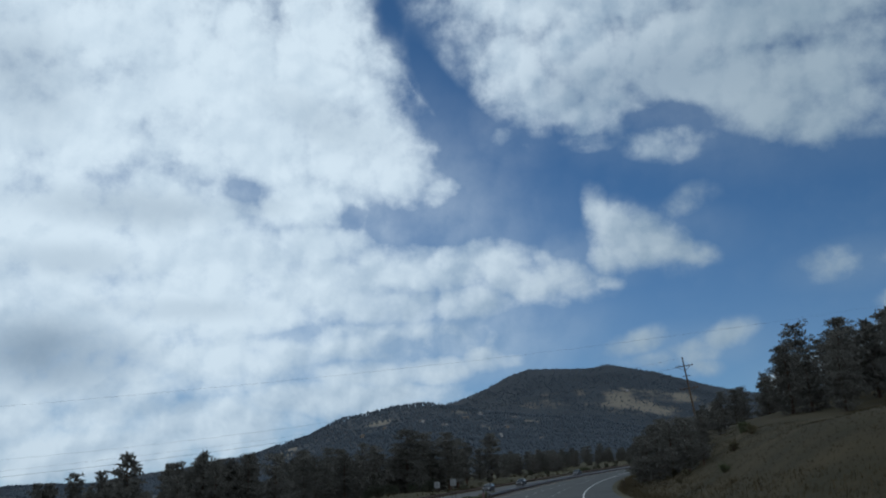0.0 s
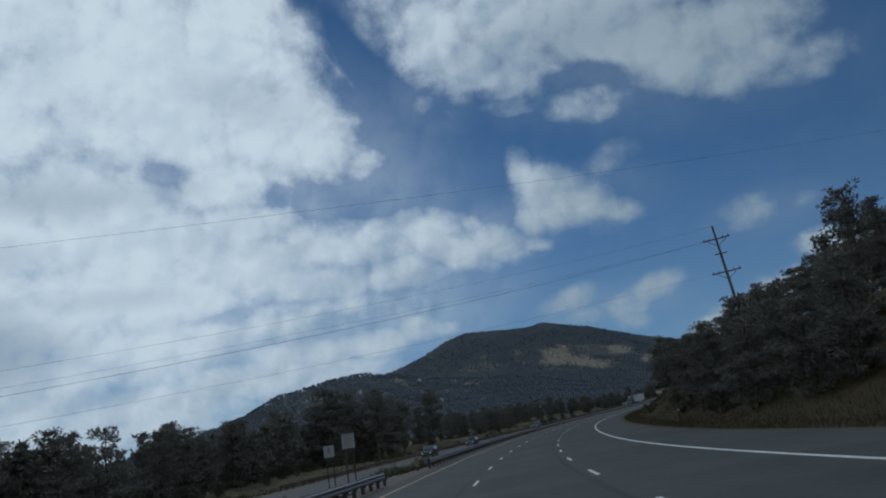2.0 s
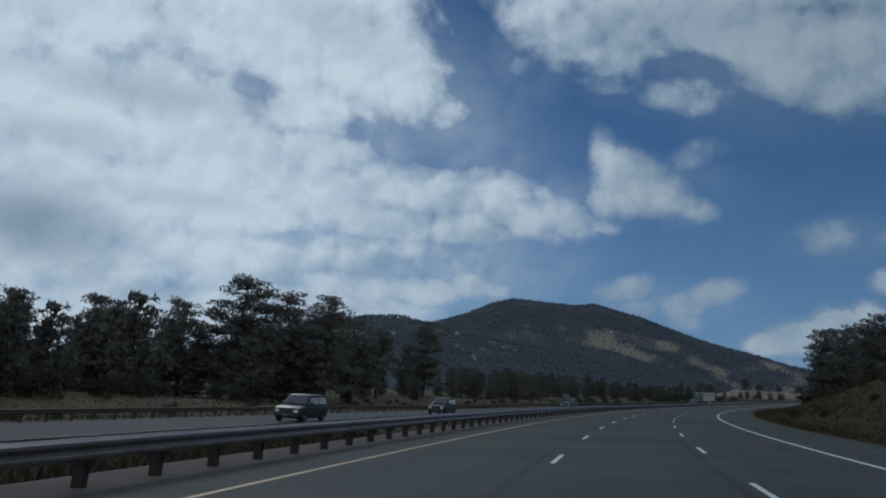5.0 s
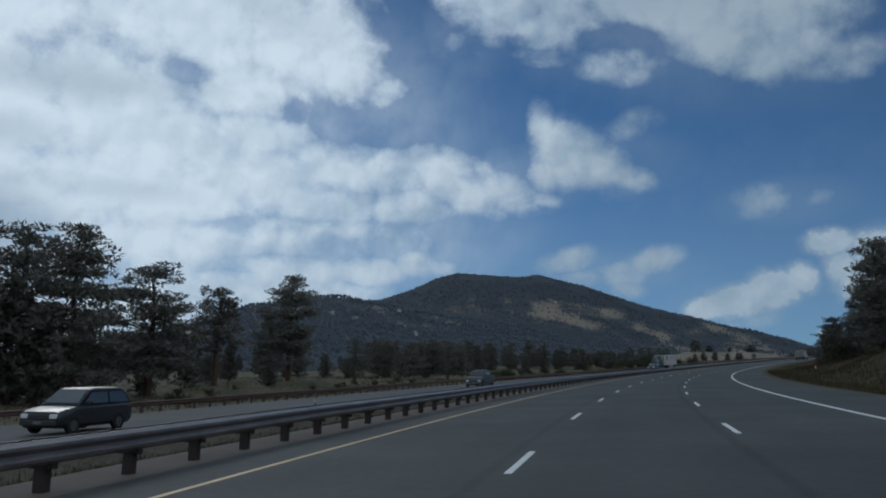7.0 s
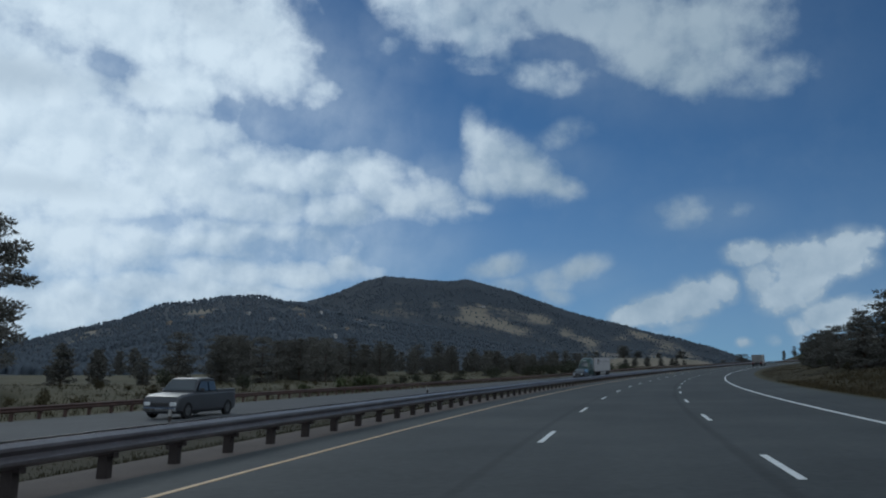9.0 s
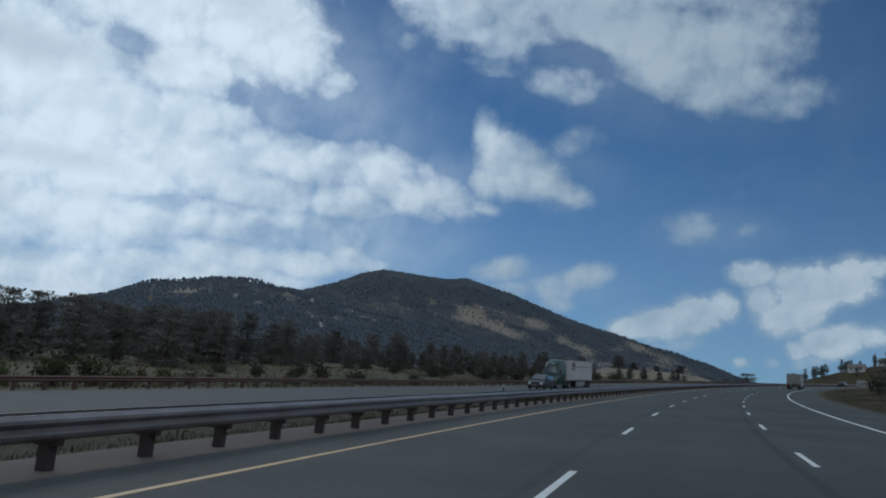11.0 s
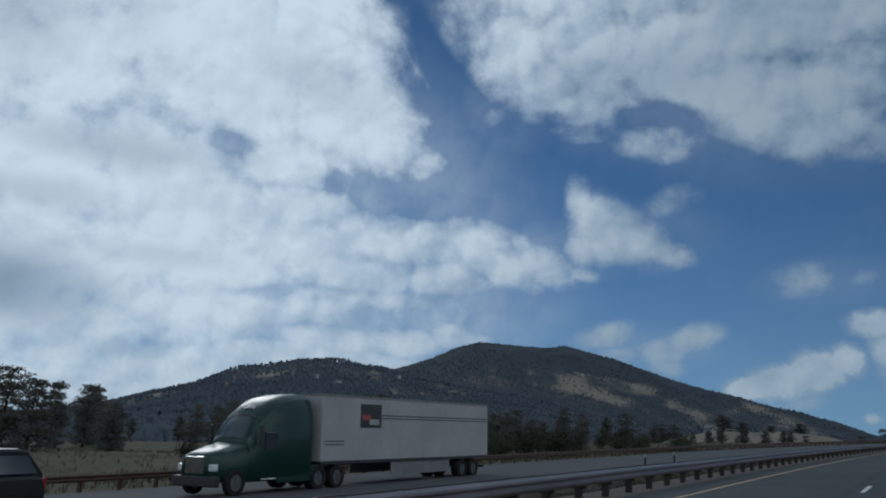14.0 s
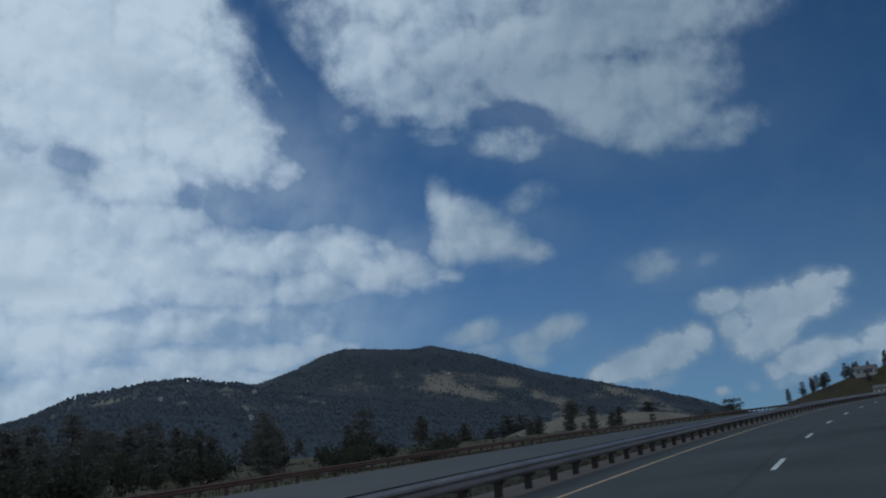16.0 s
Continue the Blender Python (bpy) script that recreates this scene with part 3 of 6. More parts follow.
def painted_line(name, d, w, material, label, zf=lambda s, d: BANK * d):
    vs, fs = [], []
    for s in ROAD_S:
        for dd, zz in ((d - w / 2, 0.0), (d - w / 2, 0.006), (d + w / 2, 0.006), (d + w / 2, 0.0)):
            vs.append(at(s, dd, zf(s, dd) + zz))
    for i in range(len(ROAD_S) - 1):
        for j in range(3):
            a = i * 4 + j
            fs.append((a, a + 1, a + 5, a + 4))
    return tagged(mesh_ob(name, vs, fs, material), label, "road marking", kind="structure")


painted_line("trim_edge_line_yellow", -5.18, 0.11, M_YELLOW_LINE, "solid yellow edge line painted on asphalt")
painted_line("trim_edge_line_white", 6.24, 0.15, M_WHITE_LINE, "solid white edge line painted on asphalt")


# ---- guard rails ----
W_BEAM = [(0.0, 0.0), (0.02, 0.015), (0.075, 0.05), (0.08, 0.09), (0.03, 0.14), (0.02, 0.155), (0.03, 0.17), (0.08, 0.22), (0.075, 0.26), (0.02, 0.295), (0.0, 0.31)]


def beam(name, d, side, s0, s1, z_top, material, parent, zf, step=1.905):
    """A corrugated rail swept along the road; side is +1 where it bulges to the right."""
    vs, fs = [], []
    ss = list(np.arange(s0, s1 + 0.01, step))
    prof = [(x * side, z) for x, z in W_BEAM] + [(x * side - 0.012 * side, z) for x, z in reversed(W_BEAM)]
    n = len(prof)
    for i, s in enumerate(ss):
        wob = 0.015 * noise.noise(Vector((s * 0.13, d, 0.5)))
        lap = 0.006 if i % 2 else 0.0
        for x, z in prof:
            vs.append(at(s, d + x + lap * side + wob, zf(s, d) + z_top - 0.31 + z + wob))
    for i in range(len(ss) - 1):
        for j in range(n):
            fs.append((i * n + j, i * n + (j + 1) % n, (i + 1) * n + (j + 1) % n, (i + 1) * n + j))
    fs.append(tuple(range(n)))
    fs.append(tuple((len(ss) - 1) * n + j for j in reversed(range(n))))
    return mesh_ob(name, vs, fs, material, parent)


def post_mesh(name, depth, wide, high, material, block=0.0, sides=(1,)):
    bm = bmesh.new()
    add_box(bm, -depth / 2, -wide / 2, -0.3, depth / 2, wide / 2, high, 0.012)
    for sd in sides:
        if block:
            add_box(bm, sd * depth / 2, -wide / 2 + 0.01, high - 0.36, sd * (depth / 2 + block), wide / 2 - 0.01, high - 0.01, 0.008)
    me = bpy.data.meshes.new(name)
    bm.to_mesh(me)
    bm.free()
    me.materials.append(material)
    return me


def rail_run(name, label, d, s0, s1, z_top, m_rail, m_post, zf, faces, picked):
    rail = thing(name, label, "guard rail")
    for side in faces:
        beam("beam", d + side * 0.16, side, s0, s1, z_top, m_rail, rail, zf)
    me = post_mesh("post", 0.16, 0.15, z_top - 0.02, m_post, 0.09, faces)
    rest_v, rest_f = [], []
    for i, s in enumerate(np.arange(s0 + 0.95, s1, 1.905)):
        p = at(s, d, zf(s, d))
        turn = Matrix.Translation(p) @ Matrix.Rotation(-heading(s), 4, "Z") @ Matrix.Rotation(radians(random.uniform(-1, 1)), 4, "Y")
        if picked[0] <= s <= picked[1]:
            o = new("post", me)
            o.parent = rail
            o.matrix_basis = turn
        else:
            b = len(rest_v)
            for x, y in ((-0.08, -0.1), (0.08, -0.1), (0.08, 0.1), (-0.08, 0.1)):
                rest_v.append(turn @ Vector((x, y, -0.3)))
                rest_v.append(turn @ Vector((x, y, z_top - 0.02)))
            for k in range(4):
                a, c = b + 2 * k, b + 2 * ((k + 1) % 4)
                rest_f.append((a, c, c + 1, a + 1))
            rest_f.append((b + 1, b + 3, b + 5, b + 7))
    if rest_v:
        tagged(mesh_ob("post", rest_v, rest_f, m_post, rail), kind="stuff")
    return rail


near_zf = lambda s, d: BANK * d - 0.02
opp_zf = lambda s, d: BANK * d + float(opp_shift(s)) - 0.05


# ---- trees ----
def leaf_cloud(rng, centres, radii, count, size, flat=0.6):
    """Many small pointed leaves spread through flattened clumps."""
    vs, fs = [], []
    for c, r in zip(centres, radii):
        k = max(6, int(count * r * r))
        dirs = rng.normal(size=(k, 3))
        dirs /= np.linalg.norm(dirs, axis=1)[:, None]
        rad = r * rng.uniform(0.35, 1.05, size=(k, 1)) ** 0.6
        pos = np.array(c) + dirs * rad * np.array([1, 1, flat])
        for p, dv in zip(pos, dirs):
            t = dv + rng.normal(size=3) * 0.6 + np.array([0, 0, 0.25])
            t /= np.linalg.norm(t) + 1e-6
            u = np.cross(t, rng.normal(size=3))
            u /= np.linalg.norm(u) + 1e-6
            L_, W_ = size * rng.uniform(0.7, 1.4), size * rng.uniform(0.22, 0.42)
            b = len(vs)
            vs += [p - u * W_ - t * L_ * 0.3, p + t * L_, p + u * W_ - t * L_ * 0.3]
            fs.append((b, b + 1, b + 2))
    return vs, fs


def pine(seed, height, lean=0.0, bare=0.25, wide=0.22, dense=44, open_=0.0, leaf=0.40, tufts=1.0, core=0.62):
    """A pine: tapered trunk with limbs, layered uneven crown of flat needle pads round a denser core."""
    rng = np.random.default_rng(seed)
    tree = thing("pine_tree", "tall dark green pine with layered uneven crown", "tree")
    pts = [Vector((lean * height * (k / 8) ** 2 + rng.normal() * 0.06 * k / 4, rng.normal() * 0.06 * k / 4, height * k / 8 - (0.4 if k == 0 else 0))) for k in range(9)]
    rad = [0.021 * height * (1 - 0.93 * k / 8) + 0.02 for k in range(9)]
    vs, fs = tube_geo(pts, rad, 8)
    cen, rr = [], []
    tiers = int(height * 0.85)
    for i in range(tiers):
        f = bare + (1 - bare) * (i + rng.uniform(0.1, 0.9)) / tiers
        k = min(int(f * 8), 7)
        base = pts[k].lerp(pts[k + 1], f * 8 - k)
        g = (f - bare) / (1 - bare)
        tier_reach = height * wide * (0.2 + 0.95 * (1 - g) ** 0.6 * min(1.0, 0.6 + 1.5 * g)) * rng.uniform(0.72, 1.12)
        arms = 6 if g < 0.8 else 4
        a0 = rng.uniform(0, 6.28)
        for q in range(arms):
            if rng.uniform() < open_:
                continue
            a = a0 + 6.283 * q / arms + rng.normal() * 0.3
            reach = tier_reach * rng.uniform(0.6, 1.15)
            out = Vector((math.cos(a), math.sin(a), rng.uniform(-0.12, 0.22) + 0.25 * g))
            tip = base + out * reach
            b = len(vs)
            lv, lf = tube_geo([base, base + out * reach * 0.55, tip], [0.05 * (1.1 - f) * height / 14 + 0.02, 0.03 * (1.1 - f) + 0.012, 0.01], 4)
            vs += lv
            fs += [tuple(w_ + b for w_ in face) for face in lf]
            m = max(2, int(reach * 1.25 * tufts + 0.5))
            for j in range(m):
                p = base.lerp(tip, 0.35 + 0.65 * (j + 1) / m) + Vector(rng.normal(size=3) * (0.28, 0.28, 0.12))
                cen.append(p + Vector((0, 0, 0.12)))
                rr.append(rng.uniform(0.55, 1.0) * (0.45 + height * 0.034))
        cen.append(base + Vector((rng.normal() * 0.2, rng.normal() * 0.2, 0)))
        rr.append(max(0.42, tier_reach * core))
    for j in range(4):
        cen.append(pts[8] + Vector((rng.normal() * 0.15, rng.normal() * 0.15, 0.1 - 0.4 * j)))
        rr.append(0.32 + 0.14 * j)
    mesh_ob("trunk", vs, fs, M_BARK, tree)
    lv, lf = leaf_cloud(rng, cen, rr, dense, leaf, 0.62)
    mesh_ob("crown", lv, lf, M_NEEDLES, tree)
    return tree


def shrub(seed, size, material, label, tall=0.8):
    rng = np.random.default_rng(seed)
    bush = thing("shrub", label, "shrub")
    vs, fs, cen, rr = [], [], [], []
    for i in range(9):
        a, r = rng.uniform(0, 6.28), size * rng.uniform(0.1, 0.55)
        top = Vector((math.cos(a) * r, math.sin(a) * r, size * tall * rng.uniform(0.4, 1.0)))
        lv, lf = tube_geo([(top.x * 0.15, top.y * 0.15, -0.1), top * 0.6, top], [0.03, 0.02, 0.008], 4)
        b = len(vs)
        vs += lv
        fs += [tuple(q + b for q in face) for face in lf]
        cen += [top, top * 0.65]
        rr += [size * rng.uniform(0.25, 0.4), size * rng.uniform(0.25, 0.4)]
    mesh_ob("stem", vs, fs, M_BARK, bush)
    lv, lf = leaf_cloud(rng, cen, rr, 150 / size, 0.11 + 0.05 * size, 0.85)
    mesh_ob("foliage", lv, lf, material, bush)
    return bush


HEIGHTS = [16.0, 17.0, 15.0, 14.0, 16.0, 12.0, 15.0, 14.0, 12.0, 13.0, 16.0, 14.0, 16.0]
PINES = [pine(11, 16.0, 0.01, 0.24, 0.24, 48, 0.22, 0.32, 1.0, 0.40), pine(23, 17.0, -0.01, 0.30, 0.20, 48, 0.28, 0.32, 1.0, 0.36), pine(37, 15.0, 0.0, 0.06, 0.29, 40, 0.1, 0.36),
         pine(41, 14.0, 0.02, 0.28, 0.25, 48, 0.25, 0.32, 1.0, 0.40), pine(59, 16.0, 0.0, 0.06, 0.27, 40, 0.06, 0.36), pine(67, 12.0, -0.02, 0.05, 0.31, 40, 0.05, 0.36), pine(73, 15.0, 0.0, 0.07, 0.27, 40, 0.06, 0.36),
         pine(81, 14.0, 0.0, 0.05, 0.29, 13, 0.05, 0.78, 0.5), pine(87, 12.0, 0.01, 0.04, 0.33, 13, 0.05, 0.78, 0.5), pine(93, 13.0, 0.0, 0.10, 0.28, 13, 0.15, 0.78, 0.5),
         pine(101, 16.0, 0.01, 0.16, 0.29, 72, 0.16, 0.28, 1.1, 0.36), pine(117, 14.0, -0.01, 0.34, 0.24, 72, 0.2, 0.28, 1.0, 0.38), pine(129, 16.0, 0.01, 0.16, 0.25, 72, 0.08, 0.28, 1.1, 0.48)]
FAR = (7, 8, 9)
M_WEED = leafy(mat("weed_leaves", (0.125, 0.130, 0.070), (0.075, 0.082, 0.045), 2.0, 0.8, fine=9.0, random_tone=0.2))
SHRUBS = [shrub(5, 1.6, M_BUSH, "leafy green roadside shrub"), shrub(9, 1.2, M_SCRUB, "dry brownish scrub bush"), shrub(15, 2.4, M_THICKET, "dense dark green thicket", 1.0), shrub(21, 1.0, M_WEED, "tall green weeds growing in the median", 1.0)]
_used = set()


def place(source, m, label="", group=""):
    """First use moves the source itself, later ones copy it."""
    if source.name not in _used:
        _used.add(source.name)
        source.matrix_basis = m
        ob = source
    else:
        ob = copy_thing(source, Matrix())
        ob.matrix_basis = m
    return tagged(ob, label, group=group)


rng = random.Random(4)


def stand_pine(s, d, top=None, height=None, kind=None, group="", label="", slim=1.0):
    """A pine at (s, d), with its top at a height above the centre line's level, or of a given height."""
    k = rng.randrange(7) if kind is None else kind
    g = ground_rel(s, max(d, -170)) - 0.1
    h = height or (top - g)
    sc = h / HEIGHTS[k]
    place(PINES[k], Matrix.Translation(at(s, d, g)) @ Matrix.Rotation(rng.uniform(0, 6.28), 4, "Z")
          @ Matrix.Diagonal((sc * slim, sc * slim, sc, 1)), label, group)


WOODS = []


def wood_pine(s, d, height, slim=1.0):
    """A pine of the joined far woods."""
    k = rng.choice(FAR)
    g = ground_rel(s, max(d, -170)) - 0.1
    sc = height / HEIGHTS[k]
    WOODS.append((k, Matrix.Translation(at(s, d, g)) @ Matrix.Rotation(rng.uniform(0, 6.28), 4, "Z") @ Matrix.Diagonal((sc * slim, sc * slim, sc, 1))))


def build_woods(name, label):
    vs, fs, mi, base = [], [], [], 0
    for k, m in WOODS:
        m4 = np.array(m)
        for slot, kid in enumerate(sorted(PINES[k].children, key=lambda o: o.name.startswith("crown"))):
            me = kid.data
            co = np.empty(len(me.vertices) * 3)
            me.vertices.foreach_get("co", co)
            co = co.reshape(-1, 3) @ m4[:3, :3].T + m4[:3, 3]
            vs.append(co)
            fs += [tuple(v + base for v in p.vertices) for p in me.polygons]
            mi += [slot] * len(me.polygons)
            base += len(co)
    me = bpy.data.meshes.new(name)
    me.from_pydata(np.concatenate(vs).tolist(), [], fs)
    me.materials.append(M_BARK)
    me.materials.append(M_NEEDLES)
    me.polygons.foreach_set("material_index", mi)
    return tagged(new(name, me), label, "trees", kind="stuff")


# pines beyond the opposite carriageway: s, d, top height
LEFT_PINES = [(255.5, -67, 17.3, 10), (269.5, -67.5, 16.4, 11), (266.5, -57.6, 15.6, 12), (264, -101, 13.7, 2), (264, -88, 14.2, 0), (284, -62.5, 14.0, 10), (305.5, -69, 13.3, 11), (317.5, -64, 16.1, 12),
              (258, -80, 13.0, 2), (272, -78, 12.5, 6), (292, -78, 11.5, 5), (243, -84, 12.5, 6), (236, -92, 12.0, 2), (323, -72, 10.5, 6)]
LEFT_FRINGE = [(148, -57, 9.0, 2), (152, -59, 8.4, 3), (159, -57, 9.0, 5), (172, -57, 8.6, 6), (182, -59, 8.6, 2), (200, -60, 9.4, 2), (105, -57, 2.6, 5), (116, -57, 3.6, 6), (126, -58, 5.6, 2), (136, -57, 7.6, 6), (146, -62, 8.6, 4), (190, -66, 10.8, 6)]
for s, d, top, k in LEFT_PINES + LEFT_FRINGE:
    stand_pine(s, d, top=top, kind=k, group="pines beside the highway", slim={10: 1.5, 11: 1.3, 12: 1.28}.get(k) or rng.uniform(1.05, 1.2))
for i in range(115):
    s = rng.uniform(40, 318)
    d = -rng.uniform(60, 130) if i % 2 else -rng.uniform(60, 80)
    wood_pine(s, d, rng.uniform(2.5, 4.5) if s < 110 else rng.uniform(5, 7.5) if s < 140 else rng.uniform(8.5, 12) if s < 215 else rng.uniform(9, 13) if s < 268 else rng.uniform(4, 7), rng.uniform(0.85, 1.15))
# looser stand farther along
for s, d, top in [(437, -125, 8.4), (445, -128, 8.4), (472, -134, 9.2), (492, -164, 10.6), (488, -154, 8.6), (538, -166, 9.4), (520, -164, 9.2), (524, -158, 8.2), (550, -188, 10.2), (530, -150, 7.8),
                  (430, -118, 8.5), (452, -140, 9), (505, -150, 7.0), (560, -170, 9.5), (480, -140, 9.5)]:
    stand_pine(s, d, top=top, kind=rng.choice((2, 4, 5, 6)), group="pines beside the highway", slim=1.15)
# single full pines on the meadow
MEADOW_PINES = [(398, -70, 5.8), (404, -76, 6.0), (409, -79, 6.0), (414, -87, 7.0), (420, -85, 6.5), (425, -84, 6.4), (429, -91, 7.4), (436, -88, 7.6), (440, -82, 6.9), (453, -113, 8.9),
                (472, -117, 4.6), (459, -94, 4.5), (493, -121, 5.0), (474, -93, 2.8), (480, -92, 3.5), (491, -91, 7.0), (502, -90, 6.0), (503, -139, 6.0), (510, -139, 6.2), (516, -137, 9.0),
                (533, -139, 9.0), (535, -131, 10.0), (394, -82, 6.5), (387, -86, 6.8), (380, -90, 7.0), (400, -96, 7.5), (411, -101, 8.0), (417, -92, 7.0), (422, -94, 6.8), (432, -97, 7.5), (444, -101, 8.0), (406, -87, 6.5), (448, -92, 6.6)]
for s, d, top in MEADOW_PINES:
    stand_pine(s, d, top=top * 1.03, kind=rng.choice((2, 4, 5, 6)), group="pines on the meadow", slim=rng.uniform(1.25, 1.5))
for i in range(34):
    s = rng.uniform(330, 720)
    wood_pine(s, -rng.uniform(125, 290), rng.uniform(6.5, 10.5), 1.15)
for i in range(10):
    wood_pine(rng.uniform(330, 385), -rng.uniform(75, 115), rng.uniform(3.5, 7), 1.3)
for s, d, top in [(452, -58, 2.4), (461, -62, 3.0), (468, -55, 3.2), (476, -60, 3.8), (485, -64, 4.3), (494, -58, 3.9), (503, -63, 4.6), (512, -57, 4.2), (520, -66, 5.2), (530, -60, 4.6)]:
    stand_pine(s, d, top=top, kind=rng.choice((2, 4, 5, 6)), group="pines on the meadow", slim=1.25)
for i in range(30):
    wood_pine(rng.uniform(470, 555), -rng.uniform(66, 115), rng.uniform(4.5, 7.5), 1.3)
for i in range(8):
    wood_pine(rng.uniform(550, 640), -rng.uniform(75, 125), rng.uniform(3.5, 5.5), 1.4)
# the right-hand bank
TALL_BANK_PINES = [(184, 47, 28.0), (141, 47, 23.4), (120, 47, 20.5), (129, 36, 18.5), (121, 37, 16.7), (98, 42, 17), (150, 40, 20), (165, 42, 22), (176, 39, 18.2), (192, 41, 19), (155, 31, 14.5), (170, 30, 15), (206, 36, 18), (200, 30, 15), (218, 30, 15), (108, 38, 15), (110, 46, 18.5), (130, 44, 20), (188, 52, 25), (172, 52, 25), (158, 52, 24)]
LOW_BANK_PINES = [(95, 19.5, 8.0), (103, 22.5, 8.6), (85, 16.5, 6.9), (90, 17.5, 7.2), (80, 17.2, 5.2), (95, 16, 7.2), (100, 17.5, 8.0), (190, 17.5, 11.4), (186, 18.8, 11.0), (195, 18.2, 10.8), (176, 19.5, 9.4), (168, 19.2, 8.4), (182, 17, 8.0), (98, 14.8, 5.8), (106, 14.0, 6.0), (115, 13.8, 6.4), (123, 13.8, 6.6), (131, 14.2, 7.0), (104, 16, 7.6), (112, 15.5, 7.9), (119, 17, 8.6), (126, 15.5, 7.8)]
BACK_BANK_PINES = [(118, 22, 9.6), (128, 20, 9.2), (135, 24, 11), (147, 17.5, 8.4), (163, 26, 11.4), (152, 27, 11), (141, 22, 9.6), (232, 27, 14.5), (245, 26, 14), (256, 25, 13.5)]
BEND_PINES = [(286, 20, 13.6), (280, 23, 12.5), (296, 22, 14.5), (302, 25, 15.5), (270, 25, 12.6), (264, 28, 13.5), (310, 21, 10.5), (318, 23, 9.5), (327, 19, 7.7), (334, 21, 7.4),
              (341, 19, 6.7), (350, 20, 6.4), (358, 18.5, 5.9), (366, 21, 6.3), (375, 19, 6.0), (386, 20, 6.3), (396, 19, 6.2), (410, 20, 6.5), (424, 18.5, 6.5), (436, 21, 6.6), (292, 27, 15), (306, 29, 14)]
for s, d, top in TALL_BANK_PINES + LOW_BANK_PINES + BACK_BANK_PINES:
    stand_pine(s, d, top=top, kind=rng.choice((2, 4, 5, 6, 0)), group="pines on the bank", slim=1.25 if top < 11.5 else 1.2)
for s, d, top in BEND_PINES:
    stand_pine(s, d, top=top, kind=rng.choice((2, 4, 5, 6)), group="pines on the bank", slim=1.1 if top > 9 else 1.5)
for i in range(26):
    wood_pine(rng.uniform(90, 250), rng.uniform(42, 75), rng.uniform(9, 14))
build_woods("pine_woods", "dense dark pine woods behind the roadside trees")

# ---- mountain and hill ----
def fbm(x, y, seed, octaves=4):
    v, a, f = 0.0, 1.0, 1.0
    for o in range(octaves):
        v += a * noise.noise(Vector((x * f, y * f, seed + 7.3 * o)))
        a, f = a * 0.5, f * 2.1
    return v


EYE = Vector((46.3, 246.5, 9.9))
RIDGE_AZ = [-45, -25, -15, -5, -0.3, 2.0, 3.5, 4.9, 7.8, 10.7, 12.95, 16, 19.9, 22.5, 25, 27.5, 30, 34, 45, 65]
RIDGE_EL = [2.4, 2.6, 4.0, 6.2, 7.1, 8.0, 8.75, 9.1, 8.95, 9.08, 8.5, 7.55, 6.42, 5.82, 5.07, 4.28, 3.4, 2.7, 2.2, 2.0]
SPUR_AZ = [-45, -25, -20, -17, -14, -12, -9.8, -5.5, -2.9, -0.3, 2, 5, 8.3, 9.9, 13, 15.7, 17.6, 19.8, 28, 40, 65]
SPUR_EL = [2.2, 2.6, 3.1, 3.85, 4.9, 5.5, 6.45, 7.32, 7.35, 7.1, 6.45, 5.95, 5.75, 5.5, 4.75, 4.4, 4.0, 3.55, 2.7, 2.1, 1.6]


def hill_height(az, r):
    main = 4000 * math.tan(radians(float(np.interp(az, RIDGE_AZ, RIDGE_EL))))
    spur = 2100 * math.tan(radians(float(np.interp(az, SPUR_AZ, SPUR_EL))))
    foot = 6 + 2 * math.sin(az * 0.2)
    if r < 325:
        return -60
    if r < 2100:
        q = (r - 330) / 1770
        h = foot + (spur - foot) * (0.55 * q + 0.45 * q * q)
    elif r < 2600:
        h = spur * (1 - 0.04 * float(smooth(2100, 2600, r)))
    elif r < 4000:
        q = (r - 2600) / 1400
        h = spur * 0.96 + (main - spur * 0.96) * (0.4 * q + 0.6 * q * q)
    else:
        h = main * (1 - 0.25 * float(smooth(4000, 4700, r)))
    x, y = r * math.sin(radians(az)), r * math.cos(radians(az))
    return h + (4 + 0.025 * h) * fbm(x * 0.0035, y * 0.0035, 2.0)


def build_mountain():
    azs = np.arange(-46, 66.1, 0.35)
    rs = [290, 330, 380, 440, 510, 590, 680, 780, 900, 1020, 1150, 1280, 1400, 1500, 1600, 1750, 1900, 2050, 2150, 2250, 2350, 2450, 2550, 2650, 2750, 2850, 2950, 3050, 3150, 3250, 3400, 3550, 3700, 3850, 4000, 4150, 4400, 4700]
    vs, fs = [], []
    for r in rs:
        for a in azs:
            vs.append(EYE + Vector((r * math.sin(radians(a)), r * math.cos(radians(a)), hill_height(a, r))))
    n = len(azs)
    for i in range(len(rs) - 1):
        for j in range(n - 1):
            a = i * n + j
            fs.append((a, a + n, a + n + 1, a + 1))
    ob = mesh_ob("mountain", vs, fs, M_SLOPE_HAZED, smooth=True)
    bare = ob.data.attributes.new("bare", "FLOAT", "POINT")
    bare.data.foreach_set("value", [meadow(a, r) for r in rs for a in azs])
    return tagged(ob, "long forested mountain with two rounded summits and a bare meadow", "mountain", kind="structure")


